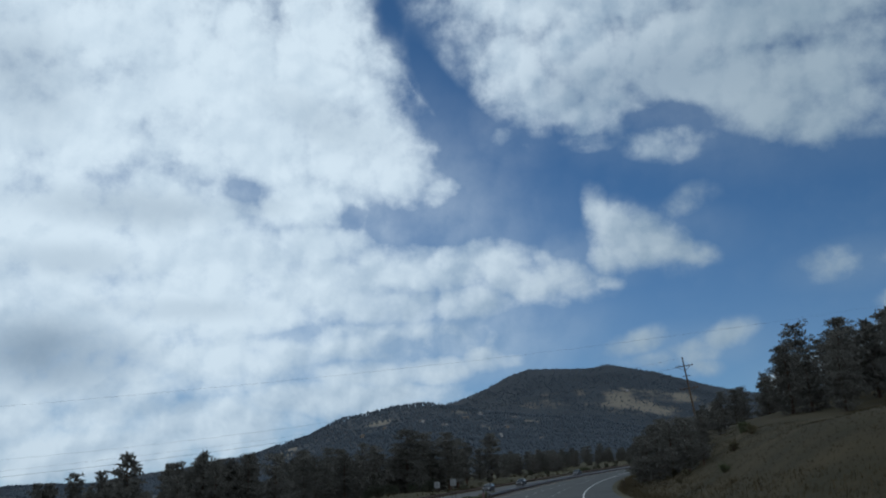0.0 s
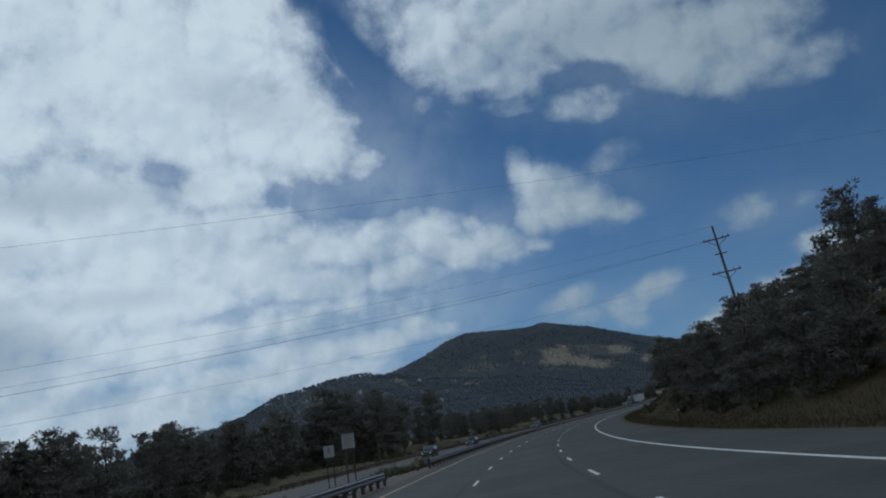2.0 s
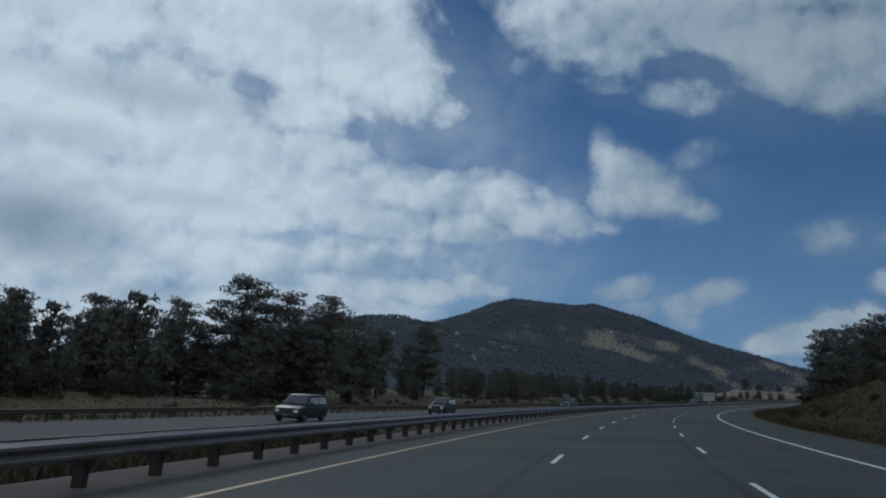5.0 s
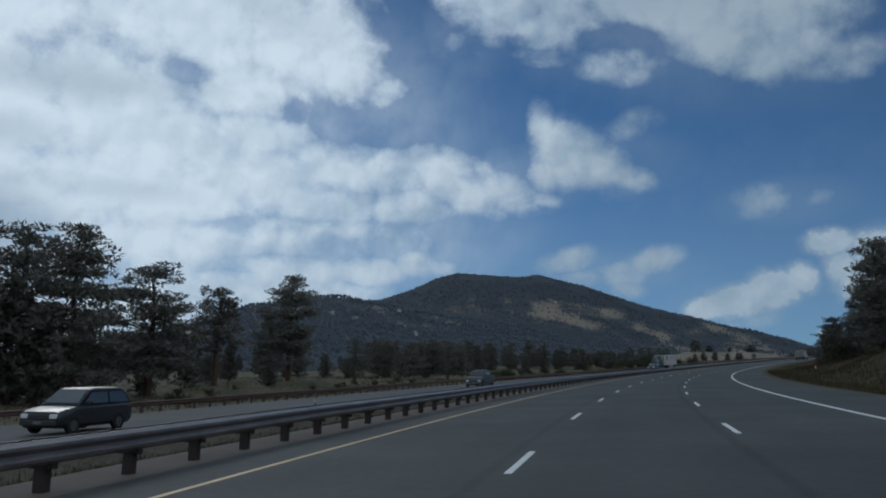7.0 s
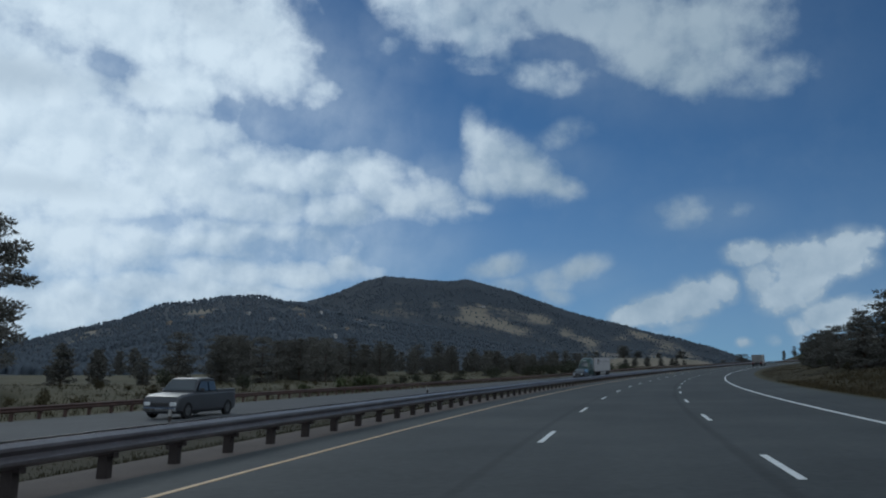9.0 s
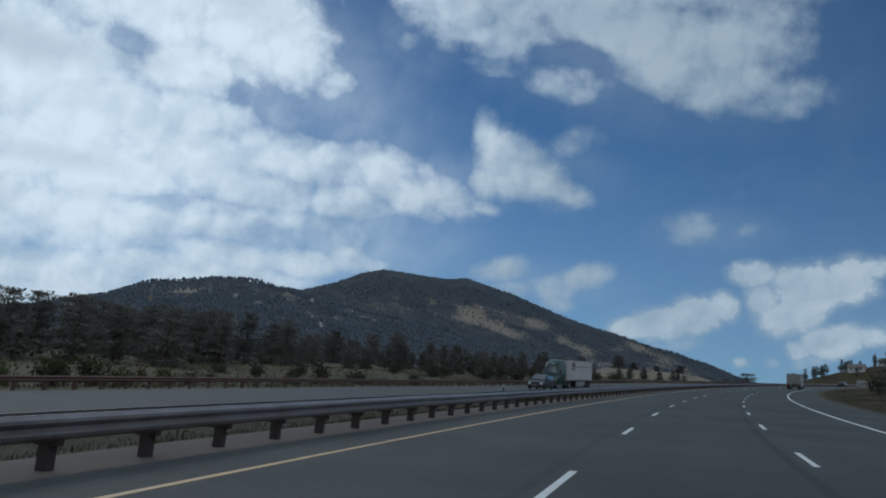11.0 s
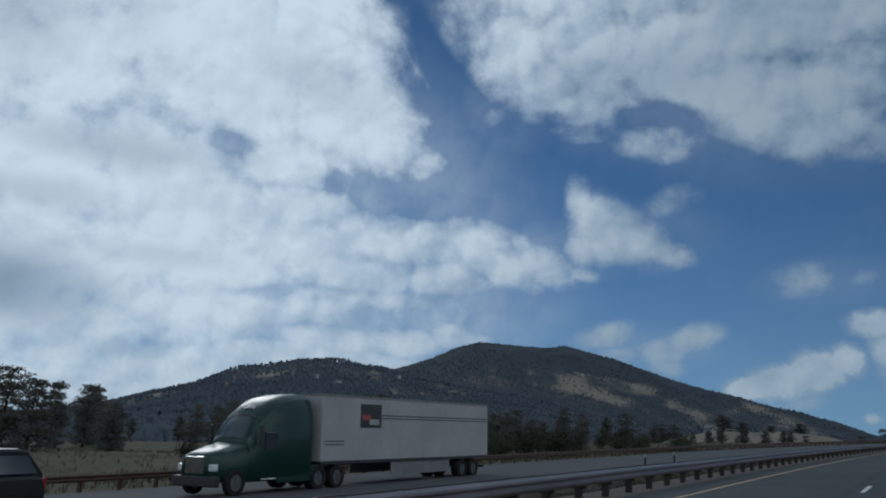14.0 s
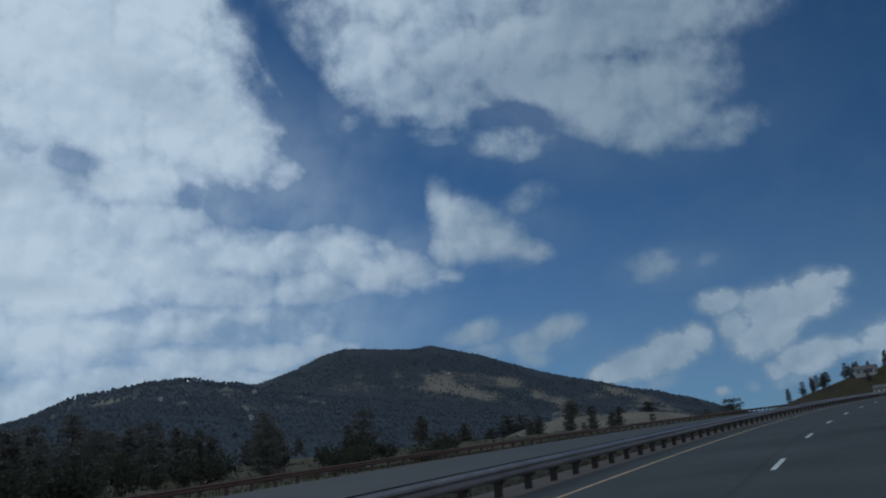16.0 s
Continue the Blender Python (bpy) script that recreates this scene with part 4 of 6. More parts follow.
def meadow(az, r):
    """How bare the slope is, 0 to 1; the far band is raised to imitate haze."""
    x, y = r * math.sin(radians(az)), r * math.cos(radians(az))
    # base raise on the far slope: haze imitated by paler ground between trees
    v = -1.0 + 1.0 * float(smooth(2550, 2750, r)) * (1 - float(smooth(3700, 3950, r)))
    for a0, r0, wa, wr in ((11.4, 3450, 1.9, 220), (13.3, 3400, 2.1, 170), (12.0, 3620, 0.9, 110), (16.0, 3690, 1.1, 110), (17.6, 3550, 1.0, 120), (19.2, 3450, 1.3, 150), (22.4, 3830, 1.3, 110),
                           (24.2, 3750, 1.5, 120), (25.6, 3640, 1.2, 110), (21.0, 3180, 1.8, 130), (24.0, 3350, 2.2, 160), (26.5, 3380, 2.0, 200), (24, 1192, 6, 393),
                           (20, 1737, 2.4, 302), (22.5, 1990, 3.5, 280), (-0.5, 1843, 1.5, 91), (1.0, 1571, 1.6, 76), (-7, 1722, 1.4, 68), (4.5, 1873, 1.2, 76), (21.5, 738, 6, 347)):
        v = max(v, 1.1 - math.hypot((az - a0) / wa, (r - r0) / wr))
    n = fbm(x * 0.006, y * 0.006, 5.0)
    v += 0.5 * n
    if r < 2200 and n > 0.72:
        v = max(v, n)
    return v


def slope_mat():
    """Forest floor with distance haze mixed into its bluish colour, and dry meadow where the slope is bare; ragged
    along the edge.
    """
    m = mat("hazed_forested_slope", (0.042, 0.051, 0.062), (0.032, 0.040, 0.050), 0.006, 0.95, fine=0.05)
    nt = m.node_tree
    b = nt.nodes["Principled BSDF"]
    hazed_floor_col = b.inputs["Base Color"].links[0].from_socket
    at_ = nt.nodes.new("ShaderNodeAttribute")
    at_.attribute_name = "bare"
    tc = nt.nodes.new("ShaderNodeTexCoord")
    total = at_.outputs["Fac"]
    for scale, k in ((0.008, 1.5), (0.03, 0.9)):
        n = nt.nodes.new("ShaderNodeTexNoise")
        nt.links.new(tc.outputs["Object"], n.inputs["Vector"])
        n.inputs["Scale"].default_value, n.inputs["Detail"].default_value = scale, 5
        a = nt.nodes.new("ShaderNodeMath")
        a.operation = "MULTIPLY_ADD"
        nt.links.new(n.outputs["Fac"], a.inputs[0])
        a.inputs[1].default_value = k
        nt.links.new(total, a.inputs[2])
        total = a.outputs[0]
    r = nt.nodes.new("ShaderNodeMapRange")
    nt.links.new(total, r.inputs["Value"])
    r.inputs["From Min"].default_value, r.inputs["From Max"].default_value = 1.42, 1.78
    grass_n = nt.nodes.new("ShaderNodeTexNoise")
    nt.links.new(tc.outputs["Object"], grass_n.inputs["Vector"])
    grass_n.inputs["Scale"].default_value, grass_n.inputs["Detail"].default_value = 0.015, 6
    dry = nt.nodes.new("ShaderNodeMix")
    dry.data_type = "RGBA"
    nt.links.new(grass_n.outputs["Fac"], dry.inputs[0])
    dry.inputs[6].default_value, dry.inputs[7].default_value = (0.205, 0.178, 0.142, 1), (0.105, 0.10, 0.085, 1)
    mx = nt.nodes.new("ShaderNodeMix")
    mx.data_type = "RGBA"
    nt.links.new(r.outputs[0], mx.inputs[0])
    nt.links.new(hazed_floor_col, mx.inputs[6])
    nt.links.new(dry.outputs[2], mx.inputs[7])
    nt.links.new(mx.outputs[2], b.inputs["Base Color"])
    return m


M_SLOPE_HAZED = slope_mat()
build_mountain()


def hillside_trees(count, r0, r1, a0, a1, seed, hmin, hmax, name, power=1.0):
    rg = random.Random(seed)
    vs, fs = [], []
    for i in range(count):
        u = rg.random() ** power
        r, a = r0 + (r1 - r0) * u, rg.uniform(a0, a1)
        if meadow(a, r) > rg.uniform(0.35, 0.65) and rg.random() > 0.24:
            continue
        p = EYE + Vector((r * math.sin(radians(a)), r * math.cos(radians(a)), hill_height(a, r) - 1.0))
        h = rg.uniform(hmin, hmax)
        w = h * rg.uniform(0.34, 0.5)
        b = len(vs)
        t0 = rg.uniform(0, 6.28)
        for zz, ww, off in ((0.08, 0.85, 0), (0.62, 0.85, 0.6)):
            for k in range(4):
                an = t0 + off + 6.283 * k / 4
                q = ww * w * rg.uniform(0.75, 1.2)
                vs.append(p + Vector((math.cos(an) * q, math.sin(an) * q, h * zz * rg.uniform(0.9, 1.1))))
        vs.append(p + Vector((rg.uniform(-0.2, 0.2) * w, rg.uniform(-0.2, 0.2) * w, h)))
        for k in range(4):
            c, d = b + k, b + (k + 1) % 4
            fs.append((c, d, d + 4, c + 4))
            fs.append((c + 4, d + 4, b + 8))
    return tagged(mesh_ob(name, vs, fs, M_FOREST_HAZED, smooth=True), "dark conifer forest covering the mountain slopes", "forest", kind="stuff")


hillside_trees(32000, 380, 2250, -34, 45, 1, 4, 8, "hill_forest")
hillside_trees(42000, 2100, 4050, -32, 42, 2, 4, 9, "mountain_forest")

# ---- roadside things ----
def utility_pole(s, d, z0, top):
    base = at(s, d, z0)
    h = top - z0
    pole = thing("utility_pole", "tall weathered wooden utility pole with two crossarms", "utility pole")
    pole.matrix_basis = Matrix.Translation(base) @ Matrix.Rotation(radians(-14), 4, "Z") @ Matrix.Rotation(radians(-4.6), 4, "Y")
    vs, fs = tube_geo([(0, 0, -0.5), (0.01, 0, h * 0.5), (0, 0, h)], [0.19, 0.16, 0.11], 10)
    mesh_ob("mast", vs, fs, M_WOODPOLE, pole)
    for drop, half in ((1.6, 1.5), (5.5, 1.6)):
        arm = part("crossarm", box_bm(-half, -0.20, h - drop - 0.07, half, -0.09, h - drop + 0.07, 0.01), M_WOODPOLE, pole)
        for sg in (-1, 1):
            bm = bmesh.new()
            add_box(bm, 0, -0.14, -0.03, 1.25, -0.1, 0.03)
            bmesh.ops.transform(bm, matrix=Matrix.Translation((0, -0.06, h - drop - 0.85)) @ Matrix.Rotation(radians(-34 if sg > 0 else 214), 4, "Y"), verts=bm.verts)
            part("brace", bm, M_WOODPOLE, pole)
            for k in (0.92, 0.5):
                v3, f3 = tube_geo([(sg * half * k, -0.14, h - drop + 0.07), (sg * half * k, -0.14, h - drop + 0.14), (sg * half * k, -0.14, h - drop + 0.28)], [0.03, 0.07, 0.035], 8)
                mesh_ob("insulator", v3, f3, M_INSULATOR, arm, "brown glazed insulator")
    part("crossarm", box_bm(-0.7, -0.18, h - 3.4, 0.7, -0.09, h - 3.29, 0.01), M_WOODPOLE, pole)
    return pole


M_INSULATOR = mat("glazed_insulator", (0.10, 0.06, 0.05), None, 3, 0.25)
utility_pole(152, 24.3, ground_rel(152, 24.3) - 0.2, 20.6)
utility_pole(65, -112, ground_rel(65, -112) - 0.2, 7.0)
utility_pole(150, 72, ground_rel(150, 72) - 0.2, 29.0)


def cable(d0, z0, d1, z1, s0, s1, sag, r=0.028):
    pts = []
    for k in range(25):
        q = k / 24
        pts.append(at(s0, d0, z0).lerp(at(s1, d1, z1), q) - Vector((0, 0, sag * 4 * q * (1 - q))))
    vs, fs = tube_geo(pts, [r] * 25, 5)
    return tagged(mesh_ob("overhead_cable", vs, fs, M_WIRE), "thin dark power line hanging across the highway", "power line", "cables over the road")


cable(23.3, 19.0, -112, 4.0, 152, 65, 4.0, 0.014)
cable(23.4, 19.1, -112, 4.6, 152.6, 66, 3.6, 0.007)
cable(23.2, 20.5, -112, 6.6, 152, 65, 4.2, 0.008)
cable(23.6, 15.2, -112, 2.4, 152, 65, 3.2, 0.008)
cable(72, 27.2, -112, 11.0, 150, 66, 3.0, 0.008)


def sign(s, d, zc, w, h, rows, label, base_z, turn=0.0):
    """A flat traffic sign on two posts; writing that cannot be read is bars."""
    ob = thing("road_sign", label, "road sign")
    ob.matrix_basis = Matrix.Translation(at(s, d, base_z)) @ Matrix.Rotation(-heading(s) + turn, 4, "Z")
    z0 = zc - base_z
    part("panel", box_bm(-w / 2, -0.02, z0 - h / 2, w / 2, 0.0, z0 + h / 2, 0.006), M_SIGN, ob)
    for k, (zz, ww, hh) in enumerate(rows):
        part("lettering_bar", box_bm(-ww * w / 2, -0.026, z0 + zz * h - hh * h / 2, ww * w / 2, -0.0215, z0 + zz * h + hh * h / 2), M_SIGNINK, ob)
    for x in ((-w * 0.3, w * 0.3) if w > 0.6 else (0.0,)):
        part("post", box_bm(x - 0.035, 0.002, -0.3, x + 0.035, 0.06, z0 + h / 2 - 0.05, 0.006), M_POST, ob)
    return ob


M_SIGN = mat("grey_white_sign_face", (0.13, 0.138, 0.142), (0.10, 0.105, 0.11), 2.0, 0.45)
M_SIGNINK = mat("sign_ink", (0.075, 0.08, 0.085), None, 4.0, 0.5)
sign(103.6, -9.3, 2.38, 0.74, 0.82, [(0.40, 0.9, 0.08), (0.15, 0.7, 0.05), (0.0, 0.62, 0.05), (-0.15, 0.7, 0.05), (-0.3, 0.5, 0.05)], "white rectangular road sign with unreadable black lines on posts", BANK * -9.2 - 0.1)
sign(117.0, -14.0, 2.0, 0.78, 0.84, [(0.1, 0.25, 0.5)], "white road sign on posts beside the opposite lanes", BANK * -14 - 0.75)


def delineator(s, d, tall, m_top, label, zf):
    ob = thing("delineator_post", label, "marker post", "marker posts along the road")
    ob.matrix_basis = Matrix.Translation(at(s, d, zf(s, d))) @ Matrix.Rotation(-heading(s), 4, "Z") @ Matrix.Rotation(radians(rng.uniform(-3, 3)), 4, "Y")
    part("stake", box_bm(-0.045, -0.015, -0.2, 0.045, 0.015, tall, 0.004), M_POST, ob)
    part("reflector", box_bm(-0.05, -0.022, tall - 0.2, 0.05, -0.016, tall - 0.02, 0.003), m_top, ob)


M_REFLECT = mat("reflector_white", (0.3, 0.3, 0.29), None, 3, 0.3)
M_ORANGE = mat("marker_orange", (0.62, 0.28, 0.12), (0.5, 0.25, 0.14), 3, 0.5)
for s in (182.4, 228.9, 253.4, 274.2, 302.1, 362.4, 398.8, 432.8, 437.9):
    delineator(s, -12.6, 1.15, M_REFLECT, "slim dark marker post behind the median rail", ground_rel)
delineator(258.3, 11.0, 1.25, M_ORANGE, "slim orange marker post at the verge", ground_rel)
delineator(118.0, 11.2, 1.2, M_REFLECT, "slim pale marker post at the verge", ground_rel)
# splayed end of the rail before the opening
M_CONCRETE = mat("crossover_pavement", (0.13, 0.125, 0.115), (0.10, 0.096, 0.09), 0.5, 0.9, bump=0.3)
sheet("pavement_crossover", list(np.arange(100, 122, 2.0)), [-14.2, -12, -10, -8.0], lambda s, d: BANK * d + float(opp_shift(s)) * float(smooth(-8, -14.2, d)), M_CONCRETE,
      "dusty paved crossover through the median", "pavement", lift=0.004)


def end_board(s, d):
    ob = thing("marker_board", "faded red and white board at the rail end", "marker board")
    ob.matrix_basis = Matrix.Translation(at(s, d, BANK * d - 0.05)) @ Matrix.Rotation(-heading(s), 4, "Z")
    part("board", box_bm(-0.15, -0.02, 0.3, 0.15, 0.02, 0.95, 0.008), M_REDBOARD, ob)
    part("post", box_bm(-0.05, 0.022, -0.3, 0.05, 0.12, 0.9, 0.008), M_POST, ob)


M_REDBOARD = mat("faded_red_board", (0.09, 0.042, 0.036), (0.085, 0.05, 0.043), 4.0, 0.6)
end_board(116.6, -7.6)

# ---- shrubs and grass ----
def bush(kind, s, d, size, label=""):
    g = ground_rel(s, d) - 0.08
    place(SHRUBS[kind], Matrix.Translation(at(s, d, g)) @ Matrix.Rotation(rng.uniform(0, 6.28), 4, "Z") @ Matrix.Diagonal((size, size, size * rng.uniform(0.8, 1.15), 1)), label, "shrubs by the road")


for s, d, z in [(349, -37, 1.5), (353, -38, 1.3), (345, -37.5, 1.2), (357, -39, 1.2), (368, -44, 1.2), (340, -40, 1.0)]:
    bush(0, s, d, z, "bright green leafy shrub beyond the far rail")
for i in range(34):
    bush(2, rng.uniform(445, 538), -rng.uniform(40, 64), rng.uniform(0.7, 1.3))
for i in range(34):
    bush(2, rng.uniform(60, 250), -rng.uniform(52, 64), rng.uniform(0.9, 1.5))
for i in range(90):
    bush(rng.choice((1, 1, 2)), rng.uniform(90, 420), -rng.uniform(36, 62), rng.uniform(0.45, 0.9))
for i in range(14):
    bush(3, 361.2 + i * 0.36, -rng.uniform(10.4, 12.0), rng.uniform(0.4, 0.62))
for i in range(16):
    bush(3, rng.uniform(118, 150), -rng.uniform(9.4, 12.6), rng.uniform(0.6, 1.0))
for s, d, z in [(121, -11, 0.8), (124, -12, 0.9), (128, -11.5, 0.8), (132, -12.3, 0.8), (98, -12, 0.9), (92, -11.5, 0.8), (137, -11.5, 0.6), (86, -12, 0.7), (95, -12.6, 0.9)]:
    bush(rng.choice((0, 1)), s, d, z)
for s, d, z in [(120, 14, 0.7), (126, 15, 0.9), (132, 13.5, 0.7), (100, 17, 0.6), (150, 15, 0.9), (160, 16, 1.0), (170, 17, 1.1), (185, 18, 1.2), (200, 19, 1.1), (215, 20, 1.0), (228, 20, 1.0)]:
    bush(rng.choice((0, 1, 1)), s, d, z)
for i in range(30):
    bush(rng.choice((0, 1, 1)), rng.uniform(40, 260), rng.uniform(13, 24), rng.uniform(0.4, 0.9))
for i in range(40):
    bush(rng.choice((1, 2)), rng.uniform(280, 460), rng.uniform(17.5, 26), rng.uniform(0.8, 1.3))


def grass(name, label, areas, seed, material):
    rg = np.random.default_rng(seed)
    vs, fs = [], []
    for s0, s1, d0, d1, count, h0, h1 in areas:
        for i in range(count):
            s, d = rg.uniform(s0, s1), rg.uniform(d0, d1)
            p = at(s, d, ground_rel(s, d) - 0.03)
            for k in range(4):
                a = rg.uniform(0, 6.28)
                h = rg.uniform(h0, h1)
                w = h * 0.05 + 0.006
                off = Vector((rg.normal() * 0.12, rg.normal() * 0.12, 0))
                tip = Vector((math.cos(a) * h * 0.45, math.sin(a) * h * 0.45, h))
                side = Vector((-math.sin(a), math.cos(a), 0)) * w
                b = len(vs)
                vs += [p + off - side, p + off + side, p + off + tip]
                fs.append((b, b + 1, b + 2))
    return tagged(mesh_ob(name, vs, fs, material), label, "grass", kind="stuff")


M_BLADE = mat("dry_grass_blades", (0.050, 0.039, 0.021), (0.027, 0.025, 0.013), 0.5, 0.9, fine=5.0)
M_BLADE_GREEN = mat("green_grass_blades", (0.050, 0.044, 0.026), (0.030, 0.029, 0.017), 0.5, 0.9, fine=5.0)
grass("median_grass", "dry tan and greenish grass in the median", [(80, 520, -13.8, -8.2, 26000, 0.05, 0.14), (80, 460, -13.6, -11.0, 160, 0.2, 0.4), (116, 172, -13.8, -8.6, 1500, 0.25, 0.6)], 3, M_BLADE_GREEN)
grass("bank_grass", "dry brown grass on the cut bank", [(0, 330, 10.6, 26, 20000, 0.07, 0.19), (330, 520, 10.6, 20, 5000, 0.07, 0.2)], 5, M_BLADE)
M_BLADE_DRY = mat("warm_dry_blades", (0.076, 0.059, 0.033), (0.042, 0.036, 0.020), 0.6, 0.9, fine=5.0)
grass("toe_grass", "tall tan grass along the foot of the cut bank", [(20, 330, 10.3, 12.2, 5000, 0.12, 0.34), (20, 330, 11.5, 16.0, 6000, 0.12, 0.36), (100, 330, 14.0, 21.0, 4000, 0.15, 0.4)], 11, M_BLADE_DRY)
grass("verge_grass", "tall dry grass beyond the far rail", [(130, 640, -48, -31, 12000, 0.15, 0.45), (130, 640, -95, -46, 9000, 0.2, 0.5)], 7, M_BLADE)

# ---- houses ----
M_WALL_W = mat("pale_house_wall", (0.34, 0.335, 0.325), (0.28, 0.275, 0.27), 0.6, 0.8)
M_WALL_T = mat("tan_house_wall", (0.22, 0.185, 0.15), (0.18, 0.15, 0.12), 0.6, 0.8)
M_ROOF = mat("grey_house_roof", (0.16, 0.15, 0.145), (0.11, 0.10, 0.10), 0.8, 0.85)
M_PANE = glass_mat("window_pane")


def house(place_, turn, w, l, h, m_wall, label):
    ob = thing("house", label, "house", "houses on the hills")
    ob.matrix_basis = Matrix.Translation(place_) @ Matrix.Rotation(turn, 4, "Z")
    bm = bmesh.new()
    prof = [(-w / 2, -1.5), (w / 2, -1.5), (w / 2, h), (0, h + w * 0.32), (-w / 2, h)]
    a = [bm.verts.new((x, -l / 2, z)) for x, z in prof]
    b = [bm.verts.new((x, l / 2, z)) for x, z in prof]
    bm.faces.new(a), bm.faces.new(b[::-1])
    for i in range(5):
        bm.faces.new((a[i], b[i], b[(i + 1) % 5], a[(i + 1) % 5]))
    bmesh.ops.recalc_face_normals(bm, faces=bm.faces)
    part("wall", bm, m_wall, ob)
    for sg in (-1, 1):
        bm = bmesh.new()
        add_box(bm, 0, -l / 2 - 0.5, 0, w * 0.5 * 1.28 * 1.06, l / 2 + 0.5, 0.25)
        bmesh.ops.transform(bm, matrix=Matrix.Rotation(0 if sg > 0 else math.pi, 4, "Z") @ Matrix.Translation((0, 0, h + w * 0.32 + 0.02)) @ Matrix.Rotation(math.atan(0.64), 4, "Y"), verts=bm.verts)
        part("roof", bm, M_ROOF, ob)
    for k in range(3):
        y = (k - 1) * l * 0.3
        for x in (-w / 2 - 0.02, w / 2 + 0.02):
            part("window", box_bm(x - 0.03, y - 0.7, h * 0.35, x + 0.03, y + 0.7, h * 0.8), M_PANE, ob)
    for x in (-w * 0.25, w * 0.25):
        part("window", box_bm(x - 0.7, -l / 2 - 0.05, h * 0.35, x + 0.7, -l / 2 + 0.01, h * 0.8), M_PANE, ob)
    return ob


def on_hill(az, r, lift=0.0):
    return EYE + Vector((r * math.sin(radians(az)), r * math.cos(radians(az)), hill_height(az, r) + lift))


FOREST_HOUSES = [(-7.0, 1571, 0.2, 8, 11, M_WALL_T, "small tan house among trees"),
                 (-0.5, 1722, 1.0, 9, 13, M_WALL_T, "small tan house among trees"),
                 (-4.0, 1616, 0.5, 8, 11, M_WALL_W, "small pale house among trees"),
                 (1.8, 1344, 0.2, 8, 10, M_WALL_W, "small pale house among trees"),
                 (5.0, 2327, 0.7, 9, 12, M_WALL_T, "small tan house among trees"),
                 (-9.0, 1419, 0.4, 8, 10, M_WALL_T, "small tan house among trees"),
                 (-2.4, 1480, 0.9, 8, 11, M_WALL_W, "small pale house among trees"),
                 (0.8, 1918, 0.3, 9, 12, M_WALL_W, "small pale house among trees"),
                 (2.6, 1646, 0.5, 8, 11, M_WALL_T, "small tan house among trees"),
                 (3.4, 1979, 1.1, 9, 12, M_WALL_W, "small pale house among trees")]
SLOPE_HOUSES = [(11.9, 3640, 0.3, 20, 30, M_WALL_W, "large pale house above the meadow"),
                (12.9, 2810, 0.8, 10, 14, M_WALL_W, "small pale house on the mountain slope"),
                (7.0, 2705, 0.4, 9, 12, M_WALL_W, "small pale house on the mountain slope"),
                (14.7, 2600, 0.3, 10, 13, M_WALL_W, "small pale house on the mountain slope"),
                (18.9, 2554, 0.6, 10, 13, M_WALL_W, "small pale house on the mountain slope"),
                (19.8, 1344, 0.5, 10, 15, M_WALL_T, "tan house at the foot of the mountain"),
                (22.5, 1495, 0.9, 9, 14, M_WALL_W, "pale house at the foot of the mountain"),
                (25.5, 1797, 0.2, 9, 14, M_WALL_T, "tan house at the foot of the mountain"),
                (27.0, 1192, 0.2, 9, 14, M_WALL_W, "pale house at the foot of the mountain"),
                (16.6, 3020, 0.4, 11, 15, M_WALL_W, "small pale house on the mountain slope"),
                (21.0, 2740, 0.8, 10, 14, M_WALL_T, "tan house on the mountain slope")]
for az, r, tu, w, l, m, lab in FOREST_HOUSES + SLOPE_HOUSES:
    house(on_hill(az, r, 0.3), tu, w, l, 4.2, m, lab)

# knoll beside the road's far end
def knoll_z(x, y):
    q = math.hypot((x - 500) / 190, (y - 815) / 150)
    rim = max(abs(x - 500) / 320, abs(y - 815) / 260)
    return 30 + 44 * math.exp(-q * q * 2.2) + 2.0 * fbm(x * 0.02, y * 0.02, 4.0) - 30 * float(smooth(0.6, 1.0, rim))


def build_knoll():
    vs, fs = [], []
    n = 40
    for i in range(n + 1):
        for j in range(n + 1):
            x, y = 500 + (i / n - 0.5) * 640, 815 + (j / n - 0.5) * 520
            vs.append((x, y, knoll_z(x, y)))
    for i in range(n):
        for j in range(n):
            a = i * (n + 1) + j
            fs.append((a, a + n + 1, a + n + 2, a + 1))
    return tagged(mesh_ob("hill", vs, fs, M_BANK, smooth=True), "low grassy hill with houses beyond the bend", "hill", kind="structure")


build_knoll()
for x, y, tu, w, l, m in [(436, 808, 0.7, 6, 10, M_WALL_W), (462, 812, 0.5, 6, 10, M_WALL_W), (410, 765, 0.6, 5, 7, M_WALL_W)]:
    house(Vector((x, y, knoll_z(x, y) - 0.2)), tu, w, l, 3.0, m, "long white house on the grassy hill")
for i in range(24):
    x, y = (500 + rng.uniform(-120, 60), 835 + rng.uniform(-40, 60)) if i % 2 else (440 + rng.uniform(-28, 40), 822 + rng.uniform(-10, 22))
    k, h = (FAR[i] if i < 3 else rng.randrange(7)), rng.uniform(5, 9)
    place(PINES[k], Matrix.Translation((x, y, knoll_z(x, y) - 0.3)) @ Matrix.Rotation(rng.uniform(0, 6), 4, "Z") @ Matrix.Diagonal((h / HEIGHTS[k],) * 3 + (1,)), "", "pines on the hill")
